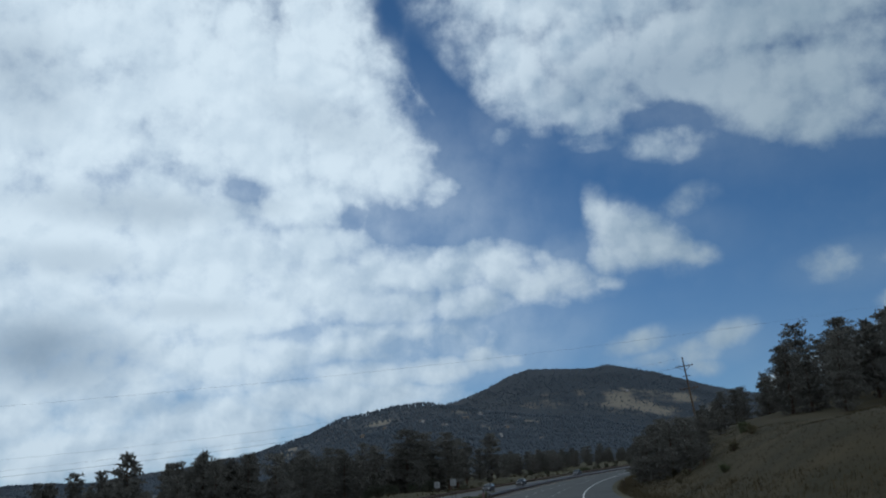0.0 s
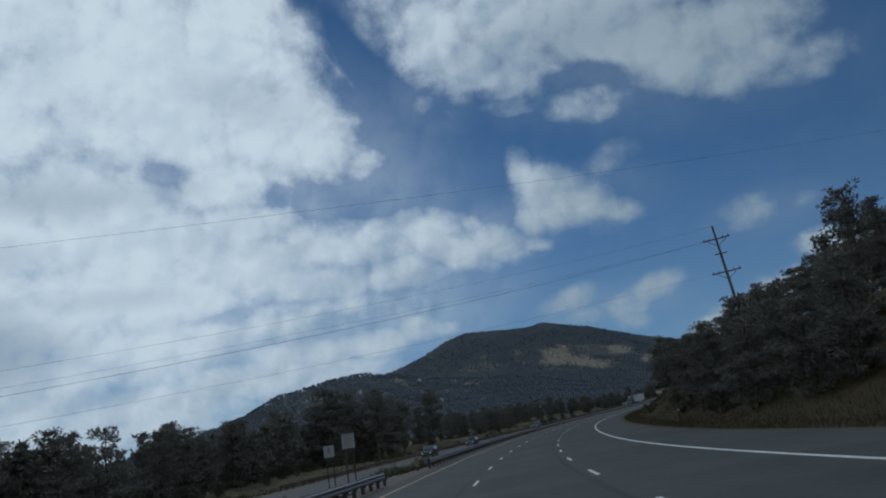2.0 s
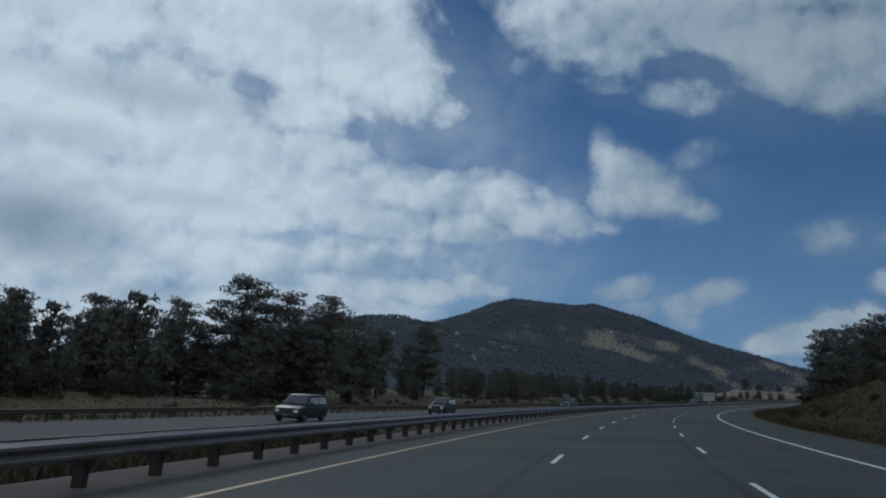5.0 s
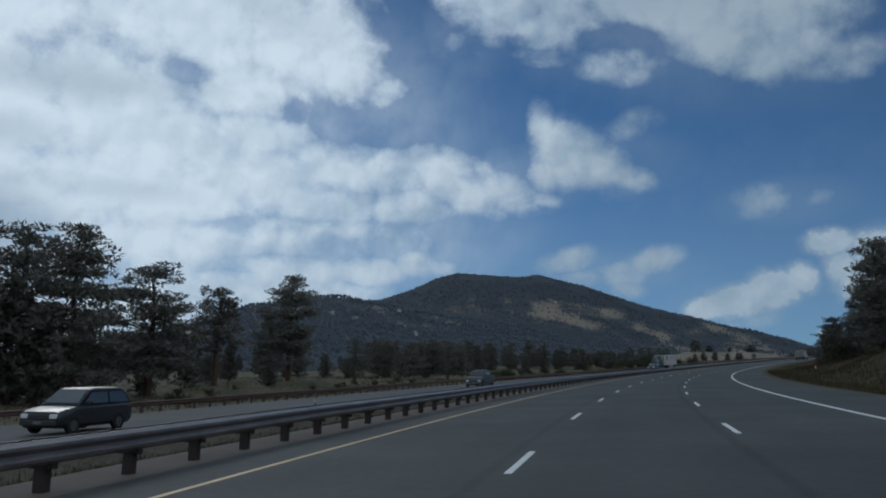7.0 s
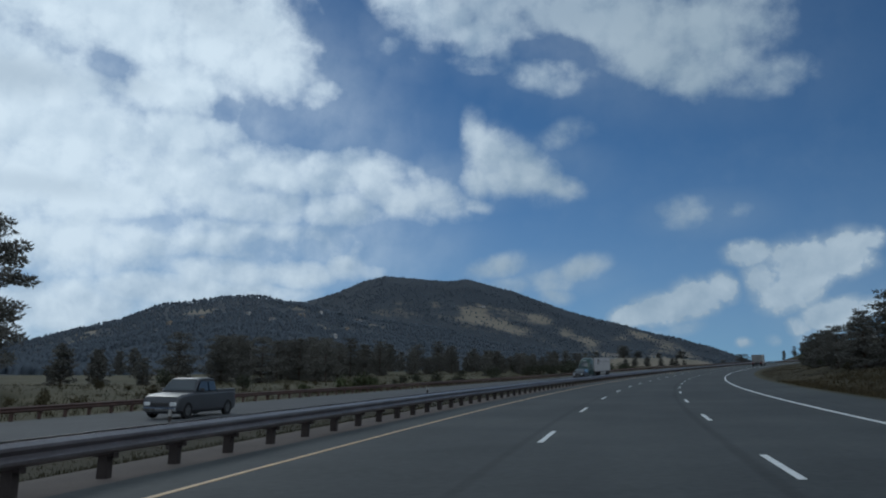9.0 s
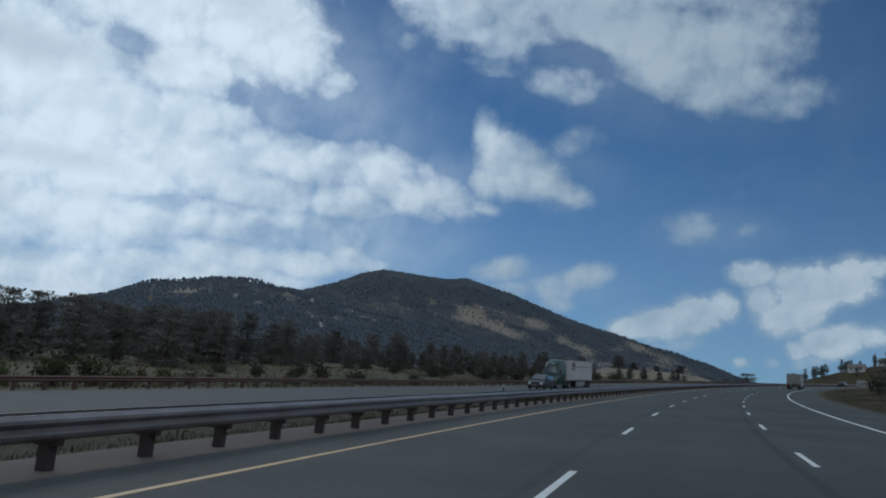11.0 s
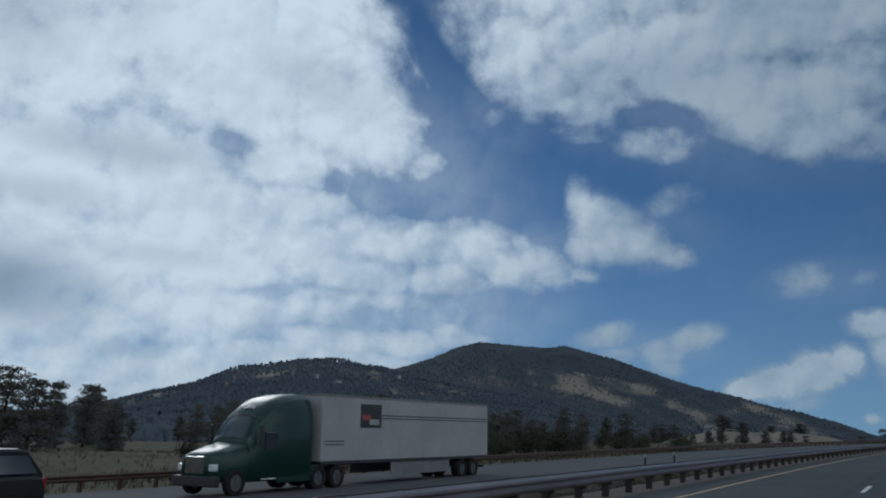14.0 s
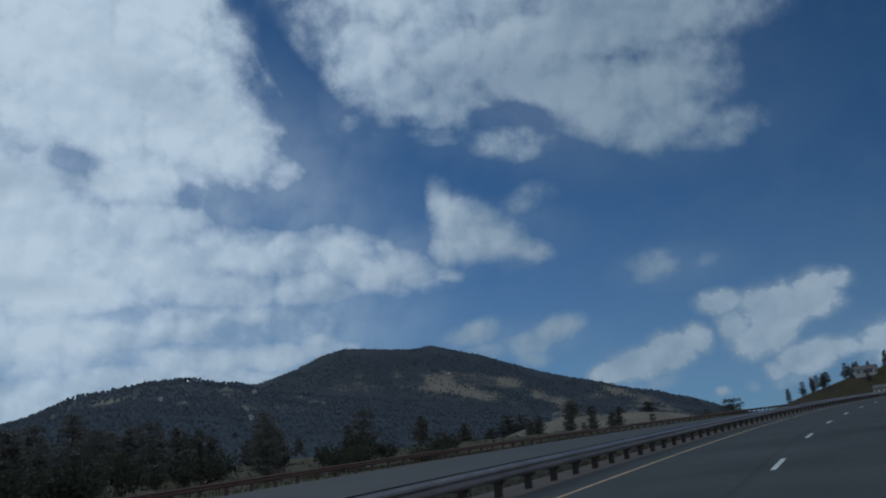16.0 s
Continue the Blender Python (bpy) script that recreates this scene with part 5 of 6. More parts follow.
for x, y, h, wide in [(364, 821, 13, 2.3), (352, 826, 9, 1.5), (330, 845, 9, 1.2), (300, 870, 8, 1.2), (385, 850, 8, 1.2), (270, 860, 9, 1.2), (240, 900, 10, 1.2)]:
    k = 5 if wide > 2 else rng.choice((2, 4, 5))
    zz = max(knoll_z(x, y), 44.0) if x > 200 else 44.0
    place(PINES[k], Matrix.Translation((x, y, zz - 1.0)) @ Matrix.Diagonal((h / HEIGHTS[k] * wide, h / HEIGHTS[k] * wide, h / HEIGHTS[k], 1)), "", "pines on the hill")


# low meadow rise at the foot of the mountain
def rise_z(x, y):
    u, v = (x - 332) * 0.93 - (y - 910) * 0.37, (x - 332) * 0.37 + (y - 910) * 0.93
    return 30 + 27.5 * math.exp(-(u / 82) ** 4 - (v / 52) ** 2) + 1.2 * fbm(x * 0.03, y * 0.03, 6.0)


def build_rise():
    vs, fs = [], []
    n = 36
    for i in range(n + 1):
        for j in range(n + 1):
            u, v = (i / n - 0.5) * 260, (j / n - 0.5) * 220
            x, y = 332 + u * 0.93 + v * 0.37, 910 - u * 0.37 + v * 0.93
            vs.append((x, y, rise_z(x, y)))
    for i in range(n):
        for j in range(n):
            a = i * (n + 1) + j
            fs.append((a, a + n + 1, a + n + 2, a + 1))
    return tagged(mesh_ob("meadow_rise", vs, fs, M_DRY_MEADOW, smooth=True), "dry grassy rise at the foot of the mountain", "meadow", kind="structure")


build_rise()
house(Vector((302, 918, rise_z(302, 918) - 0.3)), 0.5, 5, 7, 3.0, M_WALL_W, "small pale house on the grassy rise")
for x, y, h, wide in [(310, 917, 10.5, 2.7), (321, 913, 6, 3.0), (337, 907, 4.5, 2.8), (353, 900, 6.5, 3.2), (391, 882, 6.5, 2.0),
                      (262, 936, 11, 2.2), (272, 932, 13, 2.2), (281, 929, 10, 2.2), (253, 940, 10, 2.2)]:
    k = rng.choice((2, 5, 6))
    place(PINES[k], Matrix.Translation((x, y, rise_z(x, y) - 0.4)) @ Matrix.Rotation(x, 4, "Z") @ Matrix.Diagonal((h / HEIGHTS[k] * wide, h / HEIGHTS[k] * wide, h / HEIGHTS[k], 1)), "", "trees on the rise")

# ---- vehicles ----
def paint(name, c, rough=0.3, metal=0.3):
    m = mat(name, c, tuple(v * 0.85 for v in c), 1.5, rough + 0.12, metal=metal, coat=0.12)
    m.node_tree.nodes["Principled BSDF"].inputs["Specular IOR Level"].default_value = 0.3
    return m


M_GLASS = glass_mat("car_glass", (0.03, 0.036, 0.042))
M_TYRE = mat("tyre_rubber", (0.022, 0.022, 0.023), None, 6.0, 0.85)
M_RIM = mat("wheel_rim_metal", (0.20, 0.205, 0.21), None, 6.0, 0.35, metal=0.8)
M_LAMP = mat("headlight_lens", (0.62, 0.65, 0.66), None, 6.0, 0.12)
M_TRIM = mat("black_trim", (0.02, 0.02, 0.022), None, 6.0, 0.5)
M_CHROME = mat("chrome_trim", (0.62, 0.63, 0.65), None, 6.0, 0.15, metal=1.0)
M_TAIL = mat("tail_light_red", (0.35, 0.02, 0.02), None, 6.0, 0.2)


def wheel(parent, x, y, r, w):
    """Axle along x."""
    vs, fs = [], []
    prof = [(-w / 2, r * 0.62), (-w / 2, r * 0.93), (-w * 0.36, r), (w * 0.36, r), (w / 2, r * 0.93), (w / 2, r * 0.62)]
    n, m = 20, len(prof)
    for k in range(n):
        a = 2 * math.pi * k / n
        for px, pr in prof:
            vs.append((x + px, y + pr * math.cos(a), r + pr * math.sin(a)))
    for k in range(n):
        for j in range(m):
            fs.append((k * m + j, k * m + (j + 1) % m, ((k + 1) % n) * m + (j + 1) % m, ((k + 1) % n) * m + j))
    ty = mesh_ob("wheel", vs, fs, M_TYRE, parent)
    bm = bmesh.new()
    bmesh.ops.create_cone(bm, cap_ends=True, segments=20, radius1=r * 0.62, radius2=r * 0.62, depth=w * 0.8, matrix=Matrix.Translation((x, y, r)) @ Matrix.Rotation(math.pi / 2, 4, "Y"))
    for sg in (-1, 1):
        for k in range(5):
            a = 2 * math.pi * k / 5
            add_box(bm, x + sg * w * 0.40, -0.05 * r, r * 0.12, x + sg * w * 0.47, 0.05 * r, r * 0.58, 0, Matrix.Translation((0, y, r)) @ Matrix.Rotation(a, 4, "X") @ Matrix.Translation((0, 0, 0)))
    part("rim", bm, M_RIM, ty, "grey metal rim")


def loft(stations, closed_ends=True):
    """Skin over cross sections: (y, [(x, z), ...]) with equal counts, mirrored in x."""
    bm = bmesh.new()
    rings = []
    for y, half in stations:
        ring = [bm.verts.new((x, y, z)) for x, z in half] + [bm.verts.new((-x, y, z)) for x, z in reversed(half)]
        rings.append(ring)
    n = len(rings[0])
    for a, b in zip(rings, rings[1:]):
        for k in range(n):
            bm.faces.new((a[k], a[(k + 1) % n], b[(k + 1) % n], b[k]))
    bm.faces.new(rings[0][::-1]), bm.faces.new(rings[-1])
    bmesh.ops.remove_doubles(bm, verts=bm.verts, dist=0.0005)
    bmesh.ops.recalc_face_normals(bm, faces=bm.faces)
    return bm


def car(name, label, category, s, d, m_body, length=4.6, width=1.84, height=1.7, hood=0.98, belt=1.05, nose=1.15, screen=0.85, roof_end=0.25, bed=0.0, away=False, wheel_r=0.35, zf=None):
    """Car with its nose at -y. nose: bonnet length, screen: length of the sloping windscreen, roof_end: slope of the tail, bed: length of an open load bed."""
    ob = thing(name, label, category, "vehicles on the highway")
    zf = zf or (lambda s, d: BANK * d + float(opp_shift(s)) * (d < -10))
    turn = math.pi if away else 0.0
    slope = math.atan(float(np.interp(s, ARC, _g)))
    ob.matrix_basis = Matrix.Translation(at(s, d, zf(s, d) + 0.004)) @ Matrix.Rotation(-heading(s) + turn, 4, "Z") @ Matrix.Rotation(slope * (-1 if away else 1), 4, "X")
    L, w, lo = length, width / 2, 0.24
    cab_end = L / 2 - bed

    def sec(y, z_top, k=1.0, lift=0.0):
        return (y, [(w * 0.80 * k, lo + lift), (w * 0.97 * k, lo + 0.14 + lift), (w * k, 0.62), (w * 0.985 * k, z_top - 0.12), (w * 0.9 * k, z_top - 0.02), (w * 0.6 * k, z_top)])
    body = loft([sec(-L / 2, 0.72, 0.88, 0.12), sec(-L / 2 + 0.1, hood - 0.14, 0.95, 0.03), sec(-L / 2 + 0.45, hood - 0.05), sec(-L / 2 + nose, hood + 0.03), sec(-L / 2 + nose + 0.1, belt),
                 sec(0.1, belt), sec(L / 2 - 0.5, belt + 0.03), sec(L / 2 - 0.12, belt, 0.97), sec(L / 2, belt - 0.25, 0.92, 0.08)])
    part("body", body, m_body, ob, smooth=True)
    # cabin with inset glass
    y0, y1 = -L / 2 + nose, -L / 2 + nose + screen
    y2, y3 = cab_end - 0.12 - roof_end, cab_end - 0.12
    wt = w * 0.78

    def csec(y, z):
        q = (z - belt) / (height - belt)
        ww = w * 0.93 + (wt - w * 0.93) * q
        return (y, [(ww * 0.99, belt - 0.06), (ww, z - 0.07 if q > 0.1 else z), (ww * 0.93, z - 0.015 if q > 0.1 else z), (ww * 0.6, z)])
    part("cabin", loft([csec(y0 + 0.02, belt + 0.02), csec(y1, height - 0.05), csec(y1 + 0.25, height), csec(y2 - 0.2, height), csec(y2, height - 0.04), csec(y3, belt + 0.02)]), m_body, ob, smooth=True)
    ws, we = w * 0.86, wt * 0.86

    def pane(name_, quad):
        bm = bmesh.new()
        vsq = [bm.verts.new(q) for q in quad]
        f = bm.faces.new(vsq)
        r = bmesh.ops.extrude_face_region(bm, geom=[f])
        nrm = (Vector(quad[1]) - Vector(quad[0])).cross(Vector(quad[3]) - Vector(quad[0])).normalized() * 0.016
        bmesh.ops.translate(bm, verts=[v for v in r["geom"] if isinstance(v, bmesh.types.BMVert)], vec=nrm)
        part(name_, bm, M_GLASS, ob, "dark tinted glass")
    f0, f1 = 0.12, 0.92
    lerp = lambda a, b, q: a + (b - a) * q
    pane("windscreen", [(-lerp(ws, we, f0), lerp(y0, y1, f0) - 0.012, lerp(belt, height - 0.03, f0)), (lerp(ws, we, f0), lerp(y0, y1, f0) - 0.012, lerp(belt, height - 0.03, f0)),
                        (lerp(ws, we, f1), lerp(y0, y1, f1) - 0.012, lerp(belt, height - 0.03, f1)), (-lerp(ws, we, f1), lerp(y0, y1, f1) - 0.012, lerp(belt, height - 0.03, f1))])
    pane("rear_window", [(lerp(ws, we, f0), lerp(y3, y2, f0) + 0.012, lerp(belt, height - 0.03, f0)), (-lerp(ws, we, f0), lerp(y3, y2, f0) + 0.012, lerp(belt, height - 0.03, f0)),
                         (-lerp(ws, we, f1), lerp(y3, y2, f1) + 0.012, lerp(belt, height - 0.03, f1)), (lerp(ws, we, f1), lerp(y3, y2, f1) + 0.012, lerp(belt, height - 0.03, f1))])
    zb, zt = belt + 0.04, height - 0.17
    xb, xt = w * 0.93 + 0.008, w * 0.93 + (wt - w * 0.93) * ((zt - belt) / (height - belt)) + 0.008
    cuts = [y0 + screen * 0.35, (y1 + y2) / 2 - 0.05, (y1 + y2) / 2 + 0.05, y3 - roof_end * 0.35 - 0.05]
    tops = [y1 + 0.05, cuts[1], cuts[2], y2 - 0.05]
    for a, b in ((0, 1), (2, 3)):
        if tops[b] - tops[a] < 0.2:
            continue
        pane("side_window", [(xb, cuts[a], zb), (xb, cuts[b], zb), (xt, tops[b], zt), (xt, tops[a], zt)])
        pane("side_window", [(-xb, cuts[b], zb), (-xb, cuts[a], zb), (-xt, tops[a], zt), (-xt, tops[b], zt)])
    for sg in (-1, 1):
        part("headlight", box_bm(sg * w * 0.52, -L / 2 - 0.015, 0.62, sg * w * 0.86, -L / 2 + 0.16, 0.80, 0.03), M_LAMP, ob, "clear headlight")
        part("tail_light", box_bm(sg * w * 0.72, L / 2 - 0.14, 0.72, sg * w * 0.92, L / 2 + 0.01, 1.0, 0.02), M_TAIL, ob, "red tail light")
        part("door_mirror", box_bm(sg * w * 0.98, y0 + 0.35, belt + 0.02, sg * (w + 0.2), y0 + 0.47, belt + 0.18, 0.03), M_TRIM, ob)
        for yy in (-L / 2 + 0.85, L / 2 - 0.95):
            wheel(ob, sg * (w - 0.1), yy, wheel_r, 0.22)
    part("bumper", box_bm(-w * 0.86, -L / 2 - 0.06, 0.36, w * 0.86, -L / 2 + 0.14, 0.56, 0.04), M_TRIM if name != "pickup_truck" else M_CHROME, ob)
    part("grille", box_bm(-w * 0.45, -L / 2 - 0.03, 0.60, w * 0.45, -L / 2 + 0.1, 0.78, 0.02), M_TRIM, ob)
    part("number_plate", box_bm(-0.17, -L / 2 - 0.075, 0.42, 0.17, -L / 2 - 0.062, 0.52), M_SIGN, ob)
    if bed:
        part("bed_liner", box_bm(-w * 0.78, cab_end + 0.05, belt - 0.02, w * 0.78, L / 2 - 0.14, belt + 0.034, 0.01), M_TRIM, ob)
        for sg in (-1, 1):
            part("bed_rail", box_bm(sg * w * 0.78, cab_end - 0.05, belt - 0.05, sg * w * 0.95, L / 2 - 0.1, belt + 0.09, 0.02), m_body, ob)
    return ob


P_DARKSUV = paint("dark_grey_car_paint", (0.028, 0.03, 0.036))
P_SILVER = paint("silver_car_paint", (0.06, 0.064, 0.072), 0.3, 0.3)
P_WHITE = paint("white_car_paint", (0.6, 0.6, 0.6), 0.35, 0.0)
P_BLACK = paint("black_car_paint", (0.018, 0.019, 0.022), 0.2, 0.2)
P_GREEN = paint("dark_green_truck_paint", (0.003, 0.024, 0.018), 0.26, 0.0)
P_TRAILER = mat("white_trailer_panel", (0.30, 0.295, 0.295), (0.235, 0.23, 0.23), 0.6, 0.5, fine=4.0)
P_GREYBOX = mat("grey_box_panel", (0.17, 0.17, 0.165), (0.11, 0.11, 0.107), 0.8, 0.6, fine=4.0)

car("suv", "dark grey sport utility car on the opposite lanes", "car", 192.7, -21.5, P_DARKSUV, 4.8, 1.88, 1.78, 1.05, 1.12, 1.2, 0.75, 0.3)
car("suv", "dark grey sport utility car on the opposite lanes", "car", 226, -21.5, P_DARKSUV, 4.6, 1.84, 1.72, 1.02, 1.08, 1.15, 0.8, 0.4)
car("pickup_truck", "grey pickup truck with chrome bumper on the opposite lanes", "pickup truck", 290, -21.3, P_SILVER, 5.6, 1.98, 1.9, 1.20, 1.24, 1.5, 0.62, 0.1, bed=1.9, wheel_r=0.40)
car("minivan", "dark minivan on the inner opposite lane", "car", 402.2, -20.0, P_BLACK, 4.9, 1.92, 1.72, 1.02, 1.08, 1.05, 1.05, 0.35)
car("sedan", "dark sedan far ahead in the outer lane", "car", 548, 4.3, P_BLACK, 4.6, 1.8, 1.46, 0.92, 0.95, 1.25, 1.0, 0.7, away=True, zf=lambda s, d: BANK * d)


def box_truck(s, d):
    ob = thing("box_truck", "grey box truck seen from behind in the outer lane", "truck", "vehicles on the highway")
    slope = math.atan(float(np.interp(s, ARC, _g)))
    ob.matrix_basis = Matrix.Translation(at(s, d, BANK * d + 0.004)) @ Matrix.Rotation(-heading(s), 4, "Z") @ Matrix.Rotation(slope, 4, "X")
    part("cargo_box", box_bm(-1.2, -3.0, 1.0, 1.2, 2.0, 2.85, 0.04), P_GREYBOX, ob)
    part("rear_door", box_bm(-1.05, -3.03, 1.1, 1.05, -3.002, 2.72, 0.01), P_GREYBOX, ob, "grey roll-up rear door")
    part("cab", loft([(2.1, [(0.9, 0.5), (1.05, 0.7), (1.05, 1.5), (0.98, 2.4), (0.8, 2.5)]), (3.2, [(0.9, 0.5), (1.05, 0.7), (1.05, 1.5), (0.95, 2.3), (0.75, 2.4)]),
                      (3.8, [(0.9, 0.5), (1.05, 0.7), (1.05, 1.3), (1.0, 1.42), (0.8, 1.45)]), (4.6, [(0.8, 0.5), (0.95, 0.7), (0.95, 1.1), (0.9, 1.25), (0.7, 1.3)])]), P_WHITE, ob)
    part("chassis", box_bm(-0.45, -2.9, 0.6, 0.45, 3.6, 0.98, 0.02), M_TRIM, ob)
    part("bumper", box_bm(-1.1, -3.15, 0.45, 1.1, -3.05, 0.62, 0.02), M_TRIM, ob)
    for sg in (-1, 1):
        part("tail_light", box_bm(sg * 0.8, -3.07, 0.82, sg * 1.1, -3.032, 0.96), M_TAIL, ob, "red tail light")
        part("mud_flap", box_bm(sg * 0.65, -2.75, 0.2, sg * 1.15, -2.72, 0.8), M_TYRE, ob)
        wheel(ob, sg * 0.95, -1.9, 0.45, 0.4)
        wheel(ob, sg * 0.98, 3.4, 0.45, 0.28)
    return ob


box_truck(478, 4.35)


def semi(s, d):
    """Tractor with sleeper and a long trailer; nose at -y."""
    ob = thing("semi_truck", "dark green tractor unit pulling a long white box trailer", "truck", "vehicles on the highway")
    slope = math.atan(float(np.interp(s, ARC, _g)))
    z = BANK * d + float(opp_shift(s))
    ob.matrix_basis = Matrix.Translation(at(s, d, z + 0.004)) @ Matrix.Rotation(-heading(s + 11), 4, "Z") @ Matrix.Rotation(slope, 4, "X") @ Matrix.Scale(0.92, 4)

    def hsec(y, lo, w, z_side, z_top):
        return (y, [(w * 0.90, lo), (w, lo + 0.22), (w, (lo + z_side) / 2 + 0.1), (w * 0.97, z_side), (w * 0.86, z_side + (z_top - z_side) * 0.62), (w * 0.62, z_side + (z_top - z_side) * 0.93), (w * 0.3, z_top)])
    part("hood", loft([hsec(-0.02, 0.8, 0.70, 1.2, 1.42), hsec(0.1, 0.62, 0.86, 1.3, 1.56), hsec(0.35, 0.55, 0.98, 1.36, 1.68), hsec(0.8, 0.52, 1.06, 1.44, 1.80), hsec(1.3, 0.5, 1.10, 1.55, 1.92), hsec(1.8, 0.5, 1.13, 1.66, 2.06)]), P_GREEN, ob, smooth=True)
    part("cab", loft([hsec(1.74, 0.5, 1.14, 1.72, 2.1), hsec(1.95, 0.5, 1.17, 1.95, 2.42), hsec(2.2, 0.5, 1.19, 2.25, 2.82), hsec(2.45, 0.5, 1.21, 2.5, 3.12), hsec(2.8, 0.5, 1.23, 2.78, 3.42), hsec(3.2, 0.5, 1.24, 3.02, 3.67),
                      hsec(3.7, 0.5, 1.25, 3.22, 3.87), hsec(4.3, 0.5, 1.25, 3.36, 4.0), hsec(4.9, 0.5, 1.24, 3.42, 4.05), hsec(5.35, 0.5, 1.22, 3.38, 4.02), hsec(5.5, 0.52, 1.16, 3.2, 3.9)]), P_GREEN, ob, smooth=True)

    def roof_patch(name_, y0, y1, half, material, label):
        """A strip lying on the sloping front of the cab."""
        ys, zs = [1.74, 1.95, 2.2, 2.45, 2.8, 3.2, 3.7], [2.1, 2.42, 2.82, 3.12, 3.42, 3.67, 3.87]
        bm = bmesh.new()
        rows = []
        for k in range(5):
            y = y0 + (y1 - y0) * k / 4
            z = float(np.interp(y, ys, zs))
            w = half * (1 - 0.05 * k)
            rows.append([bm.verts.new((x * w, y - 0.03 + 0.05 * abs(x) ** 3, z + 0.03 - 0.16 * abs(x) ** 3)) for x in (-1, -0.6, 0, 0.6, 1)])
        for a, c in zip(rows, rows[1:]):
            for k in range(4):
                bm.faces.new((a[k], a[k + 1], c[k + 1], c[k]))
        r = bmesh.ops.extrude_face_region(bm, geom=list(bm.faces))
        bmesh.ops.translate(bm, verts=[v for v in r["geom"] if isinstance(v, bmesh.types.BMVert)], vec=(0, 0.05, -0.06))
        bmesh.ops.recalc_face_normals(bm, faces=bm.faces)
        part(name_, bm, material, ob, label, smooth=True)
    roof_patch("windscreen", 1.80, 2.38, 1.02, M_GLASS, "dark tinted glass")
    roof_patch("sun_visor", 2.38, 2.5, 1.02, M_TRIM, "dark visor over the windscreen")
    roof_patch("roof_lettering_bar", 2.74, 2.95, 0.5, P_TRAILER, "pale unreadable lettering bar")
    part("grille", box_bm(-0.5, -0.05, 0.85, 0.5, 0.1, 1.5, 0.03), M_CHROME, ob)
    part("bumper", box_bm(-1.12, -0.1, 0.38, 1.12, 0.25, 0.78, 0.06), M_TRIM, ob)
    for sg in (-1, 1):
        part("headlight", box_bm(sg * 0.66, 0.0, 0.95, sg * 0.95, 0.3, 1.22, 0.05), M_LAMP, ob, "clear headlight")
        part("side_window", box_bm(sg * 1.19, 2.5, 1.72, sg * 1.252, 3.25, 2.42, 0.01), M_GLASS, ob, "dark tinted glass")
        part("door_mirror", box_bm(sg * 1.3, 2.0, 1.9, sg * 1.5, 2.12, 2.7, 0.03), M_TRIM, ob)
        part("side_fairing", box_bm(sg * 1.1, 3.3, 0.4, sg * 1.22, 6.3, 1.05, 0.03), P_GREEN, ob)
        part("fuel_tank", box_bm(sg * 0.75, 3.4, 0.5, sg * 1.09, 5.0, 0.98, 0.1), M_CHROME, ob)
        part("step", box_bm(sg * 1.2, 2.3, 0.55, sg * 1.27, 3.2, 0.62, 0.02), M_CHROME, ob)
        for y in (1.0, 5.9, 7.2, 18.6, 19.9):
            wheel(ob, sg * (1.05 if y > 2 else 1.08), y, 0.51, 0.30 if y < 2 else 0.5)
    part("chassis", box_bm(-0.5, 1.0, 0.65, 0.5, 8.0, 1.0, 0.02), M_TRIM, ob)
    trailer = part("trailer", box_bm(-1.3, 5.95, 1.18, 1.3, 21.6, 4.08, 0.03), P_TRAILER, ob, "white box trailer")
    part("lower_rail", box_bm(-1.31, 5.93, 1.05, 1.31, 21.62, 1.175, 0.01), M_TRIM, trailer)
    part("corner_post", box_bm(-1.318, 5.94, 1.2, -1.302, 6.1, 4.06), P_GREYBOX, trailer)
    part("roof_rail", box_bm(-1.315, 5.94, 4.0, 1.315, 21.61, 4.10, 0.01), P_GREYBOX, trailer)
    for sg in (-1, 1):
        part("emblem_panel", box_bm(sg * 1.303, 8.8, 2.65, sg * 1.312, 10.5, 3.75), M_TRIM, trailer, "dark square emblem panel")
        part("emblem_shape", box_bm(sg * 1.3125, 8.95, 3.0, sg * 1.318, 9.6, 3.25), M_EMBLEM_RED, trailer, "red emblem shape")
        part("emblem_shape", box_bm(sg * 1.3125, 9.5, 2.8, sg * 1.318, 10.3, 3.05), P_TRAILER, trailer, "white emblem shape")
        for zz in (3.08, 3.22):
            part("stripe", box_bm(sg * 1.303, 10.55, zz, sg * 1.308, 21.5, zz + 0.05), M_TRIM, trailer)
            part("stripe", box_bm(sg * 1.303, 6.2, zz - 1.2, sg * 1.308, 7.6, zz - 1.15), M_TRIM, trailer)
        part("skirt", box_bm(sg * 1.2, 11.5, 0.42, sg * 1.25, 17.2, 1.04, 0.01), P_GREYBOX, trailer, "pale side skirt")
    part("axle_frame", box_bm(-0.6, 17.6, 0.6, 0.6, 20.8, 1.04, 0.02), M_TRIM, trailer)
    part("under_guard", box_bm(-1.1, 21.4, 0.5, 1.1, 21.5, 0.62, 0.02), M_TRIM, trailer)
    return ob


M_EMBLEM_RED = mat("emblem_red", (0.28, 0.05, 0.04), None, 3, 0.5)
semi(412.4, -22.2)

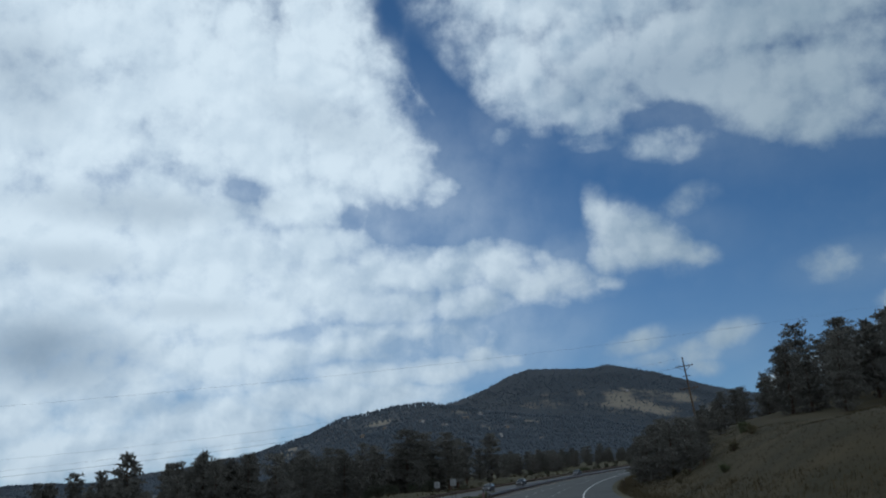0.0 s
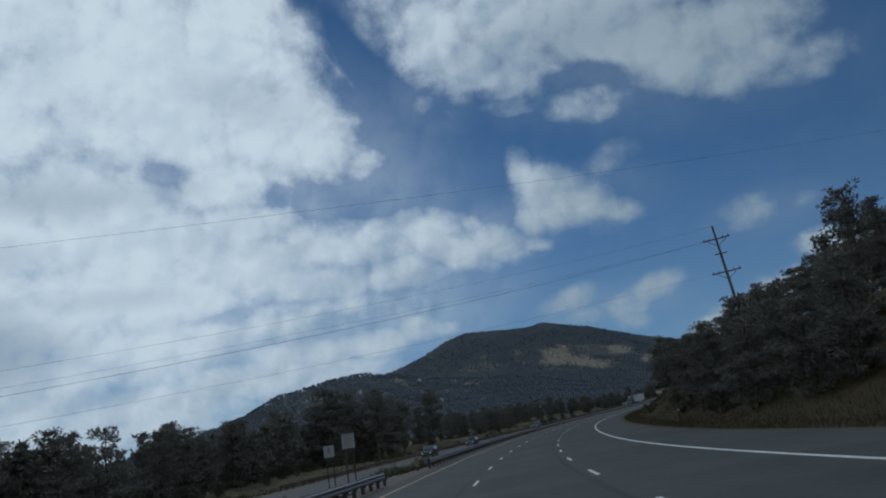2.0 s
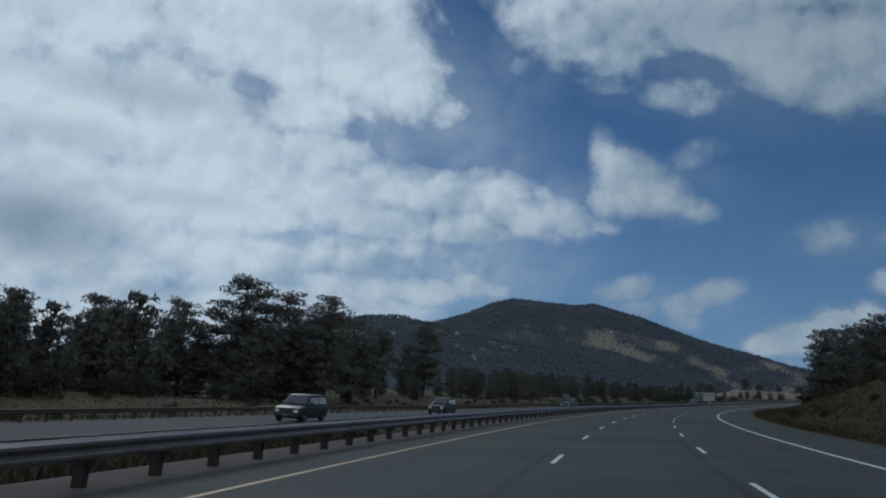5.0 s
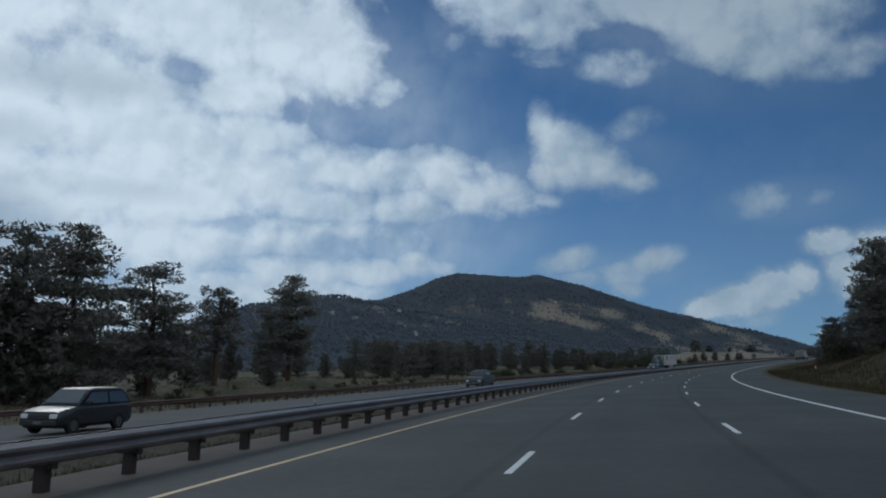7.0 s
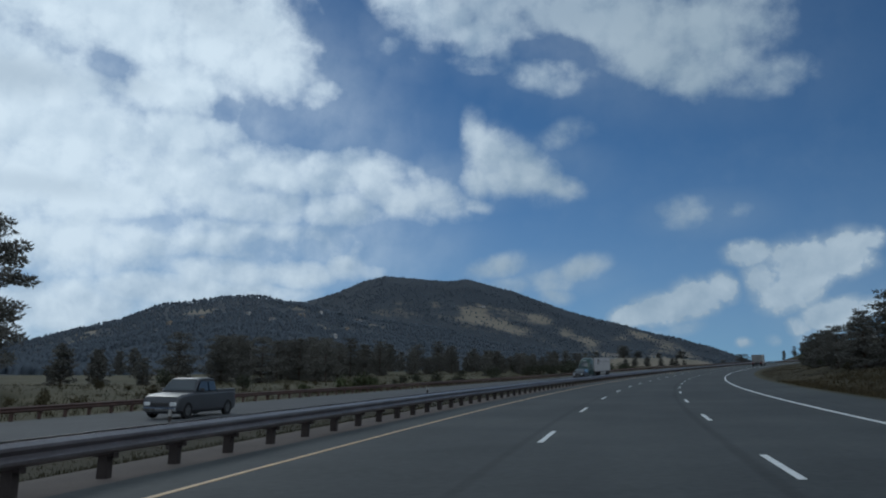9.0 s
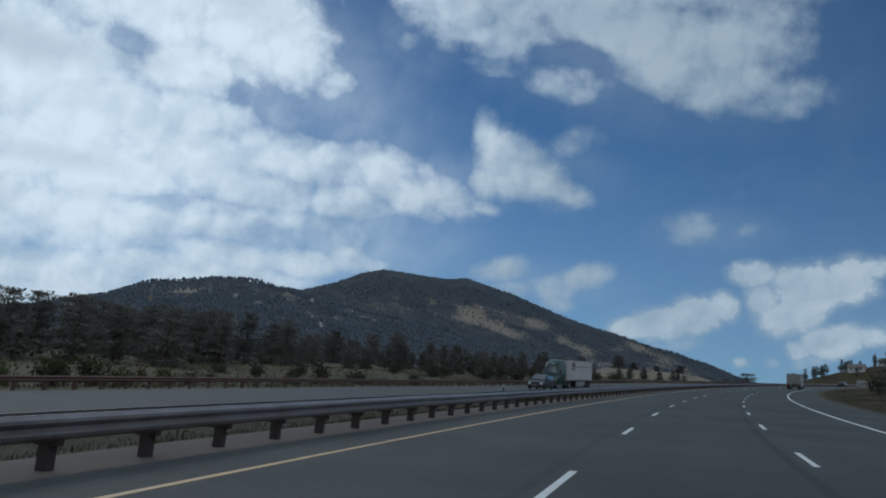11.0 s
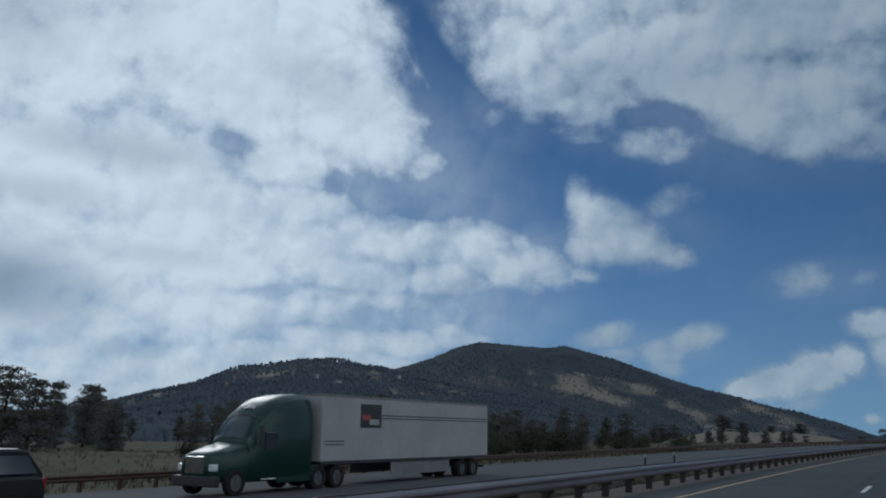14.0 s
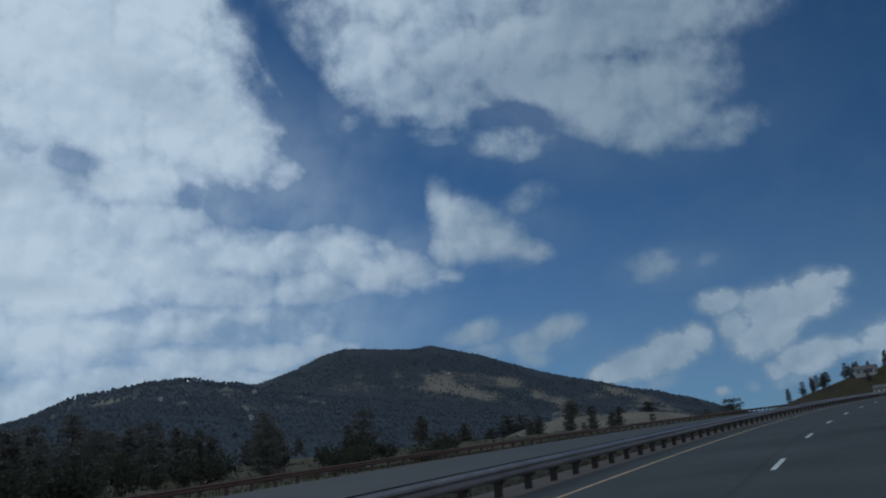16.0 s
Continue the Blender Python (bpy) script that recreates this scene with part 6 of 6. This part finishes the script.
# ---- pieces of road and rails ----
def lane_dashes():
    bm = bmesh.new()
    add_box(bm, -0.055, -1.52, -0.004, 0.055, 1.52, 0.007)
    me = bpy.data.meshes.new("lane_dash")
    bm.to_mesh(me)
    bm.free()
    me.materials.append(M_WHITE_LINE)
    for d, phase in ((-1.32, 2.18), (2.45, 8.83)):
        for k in range(-8, 56):
            s = phase + 12.19 * k
            o = new("lane_dash", me)
            o.parent = road
            slope = float(np.interp(s, ARC, _g))
            o.matrix_basis = Matrix.Translation(at(s, d, BANK * d)) @ Matrix.Rotation(-heading(s), 4, "Z") @ Matrix.Rotation(math.atan(slope), 4, "X") @ Matrix.Rotation(-math.atan(BANK), 4, "Y")


lane_dashes()
rail_run("guard_rail", "weathered double-faced steel guard rail in the median", -7.0, 117.4, 680, 0.69, M_RAIL, M_POST, near_zf, (1, -1), (150, 560))
rail_run("guard_rail", "weathered steel guard rail ending at a median opening", -7.0, 20, 101.4, 0.69, M_RAIL, M_POST, near_zf, (1, -1), (20, 101))
rail_run("guard_rail", "rust-brown guard rail along the far verge", -30.2, 150, 690, 0.72, M_RUST, M_RUST, opp_zf, (1,), (180, 640))
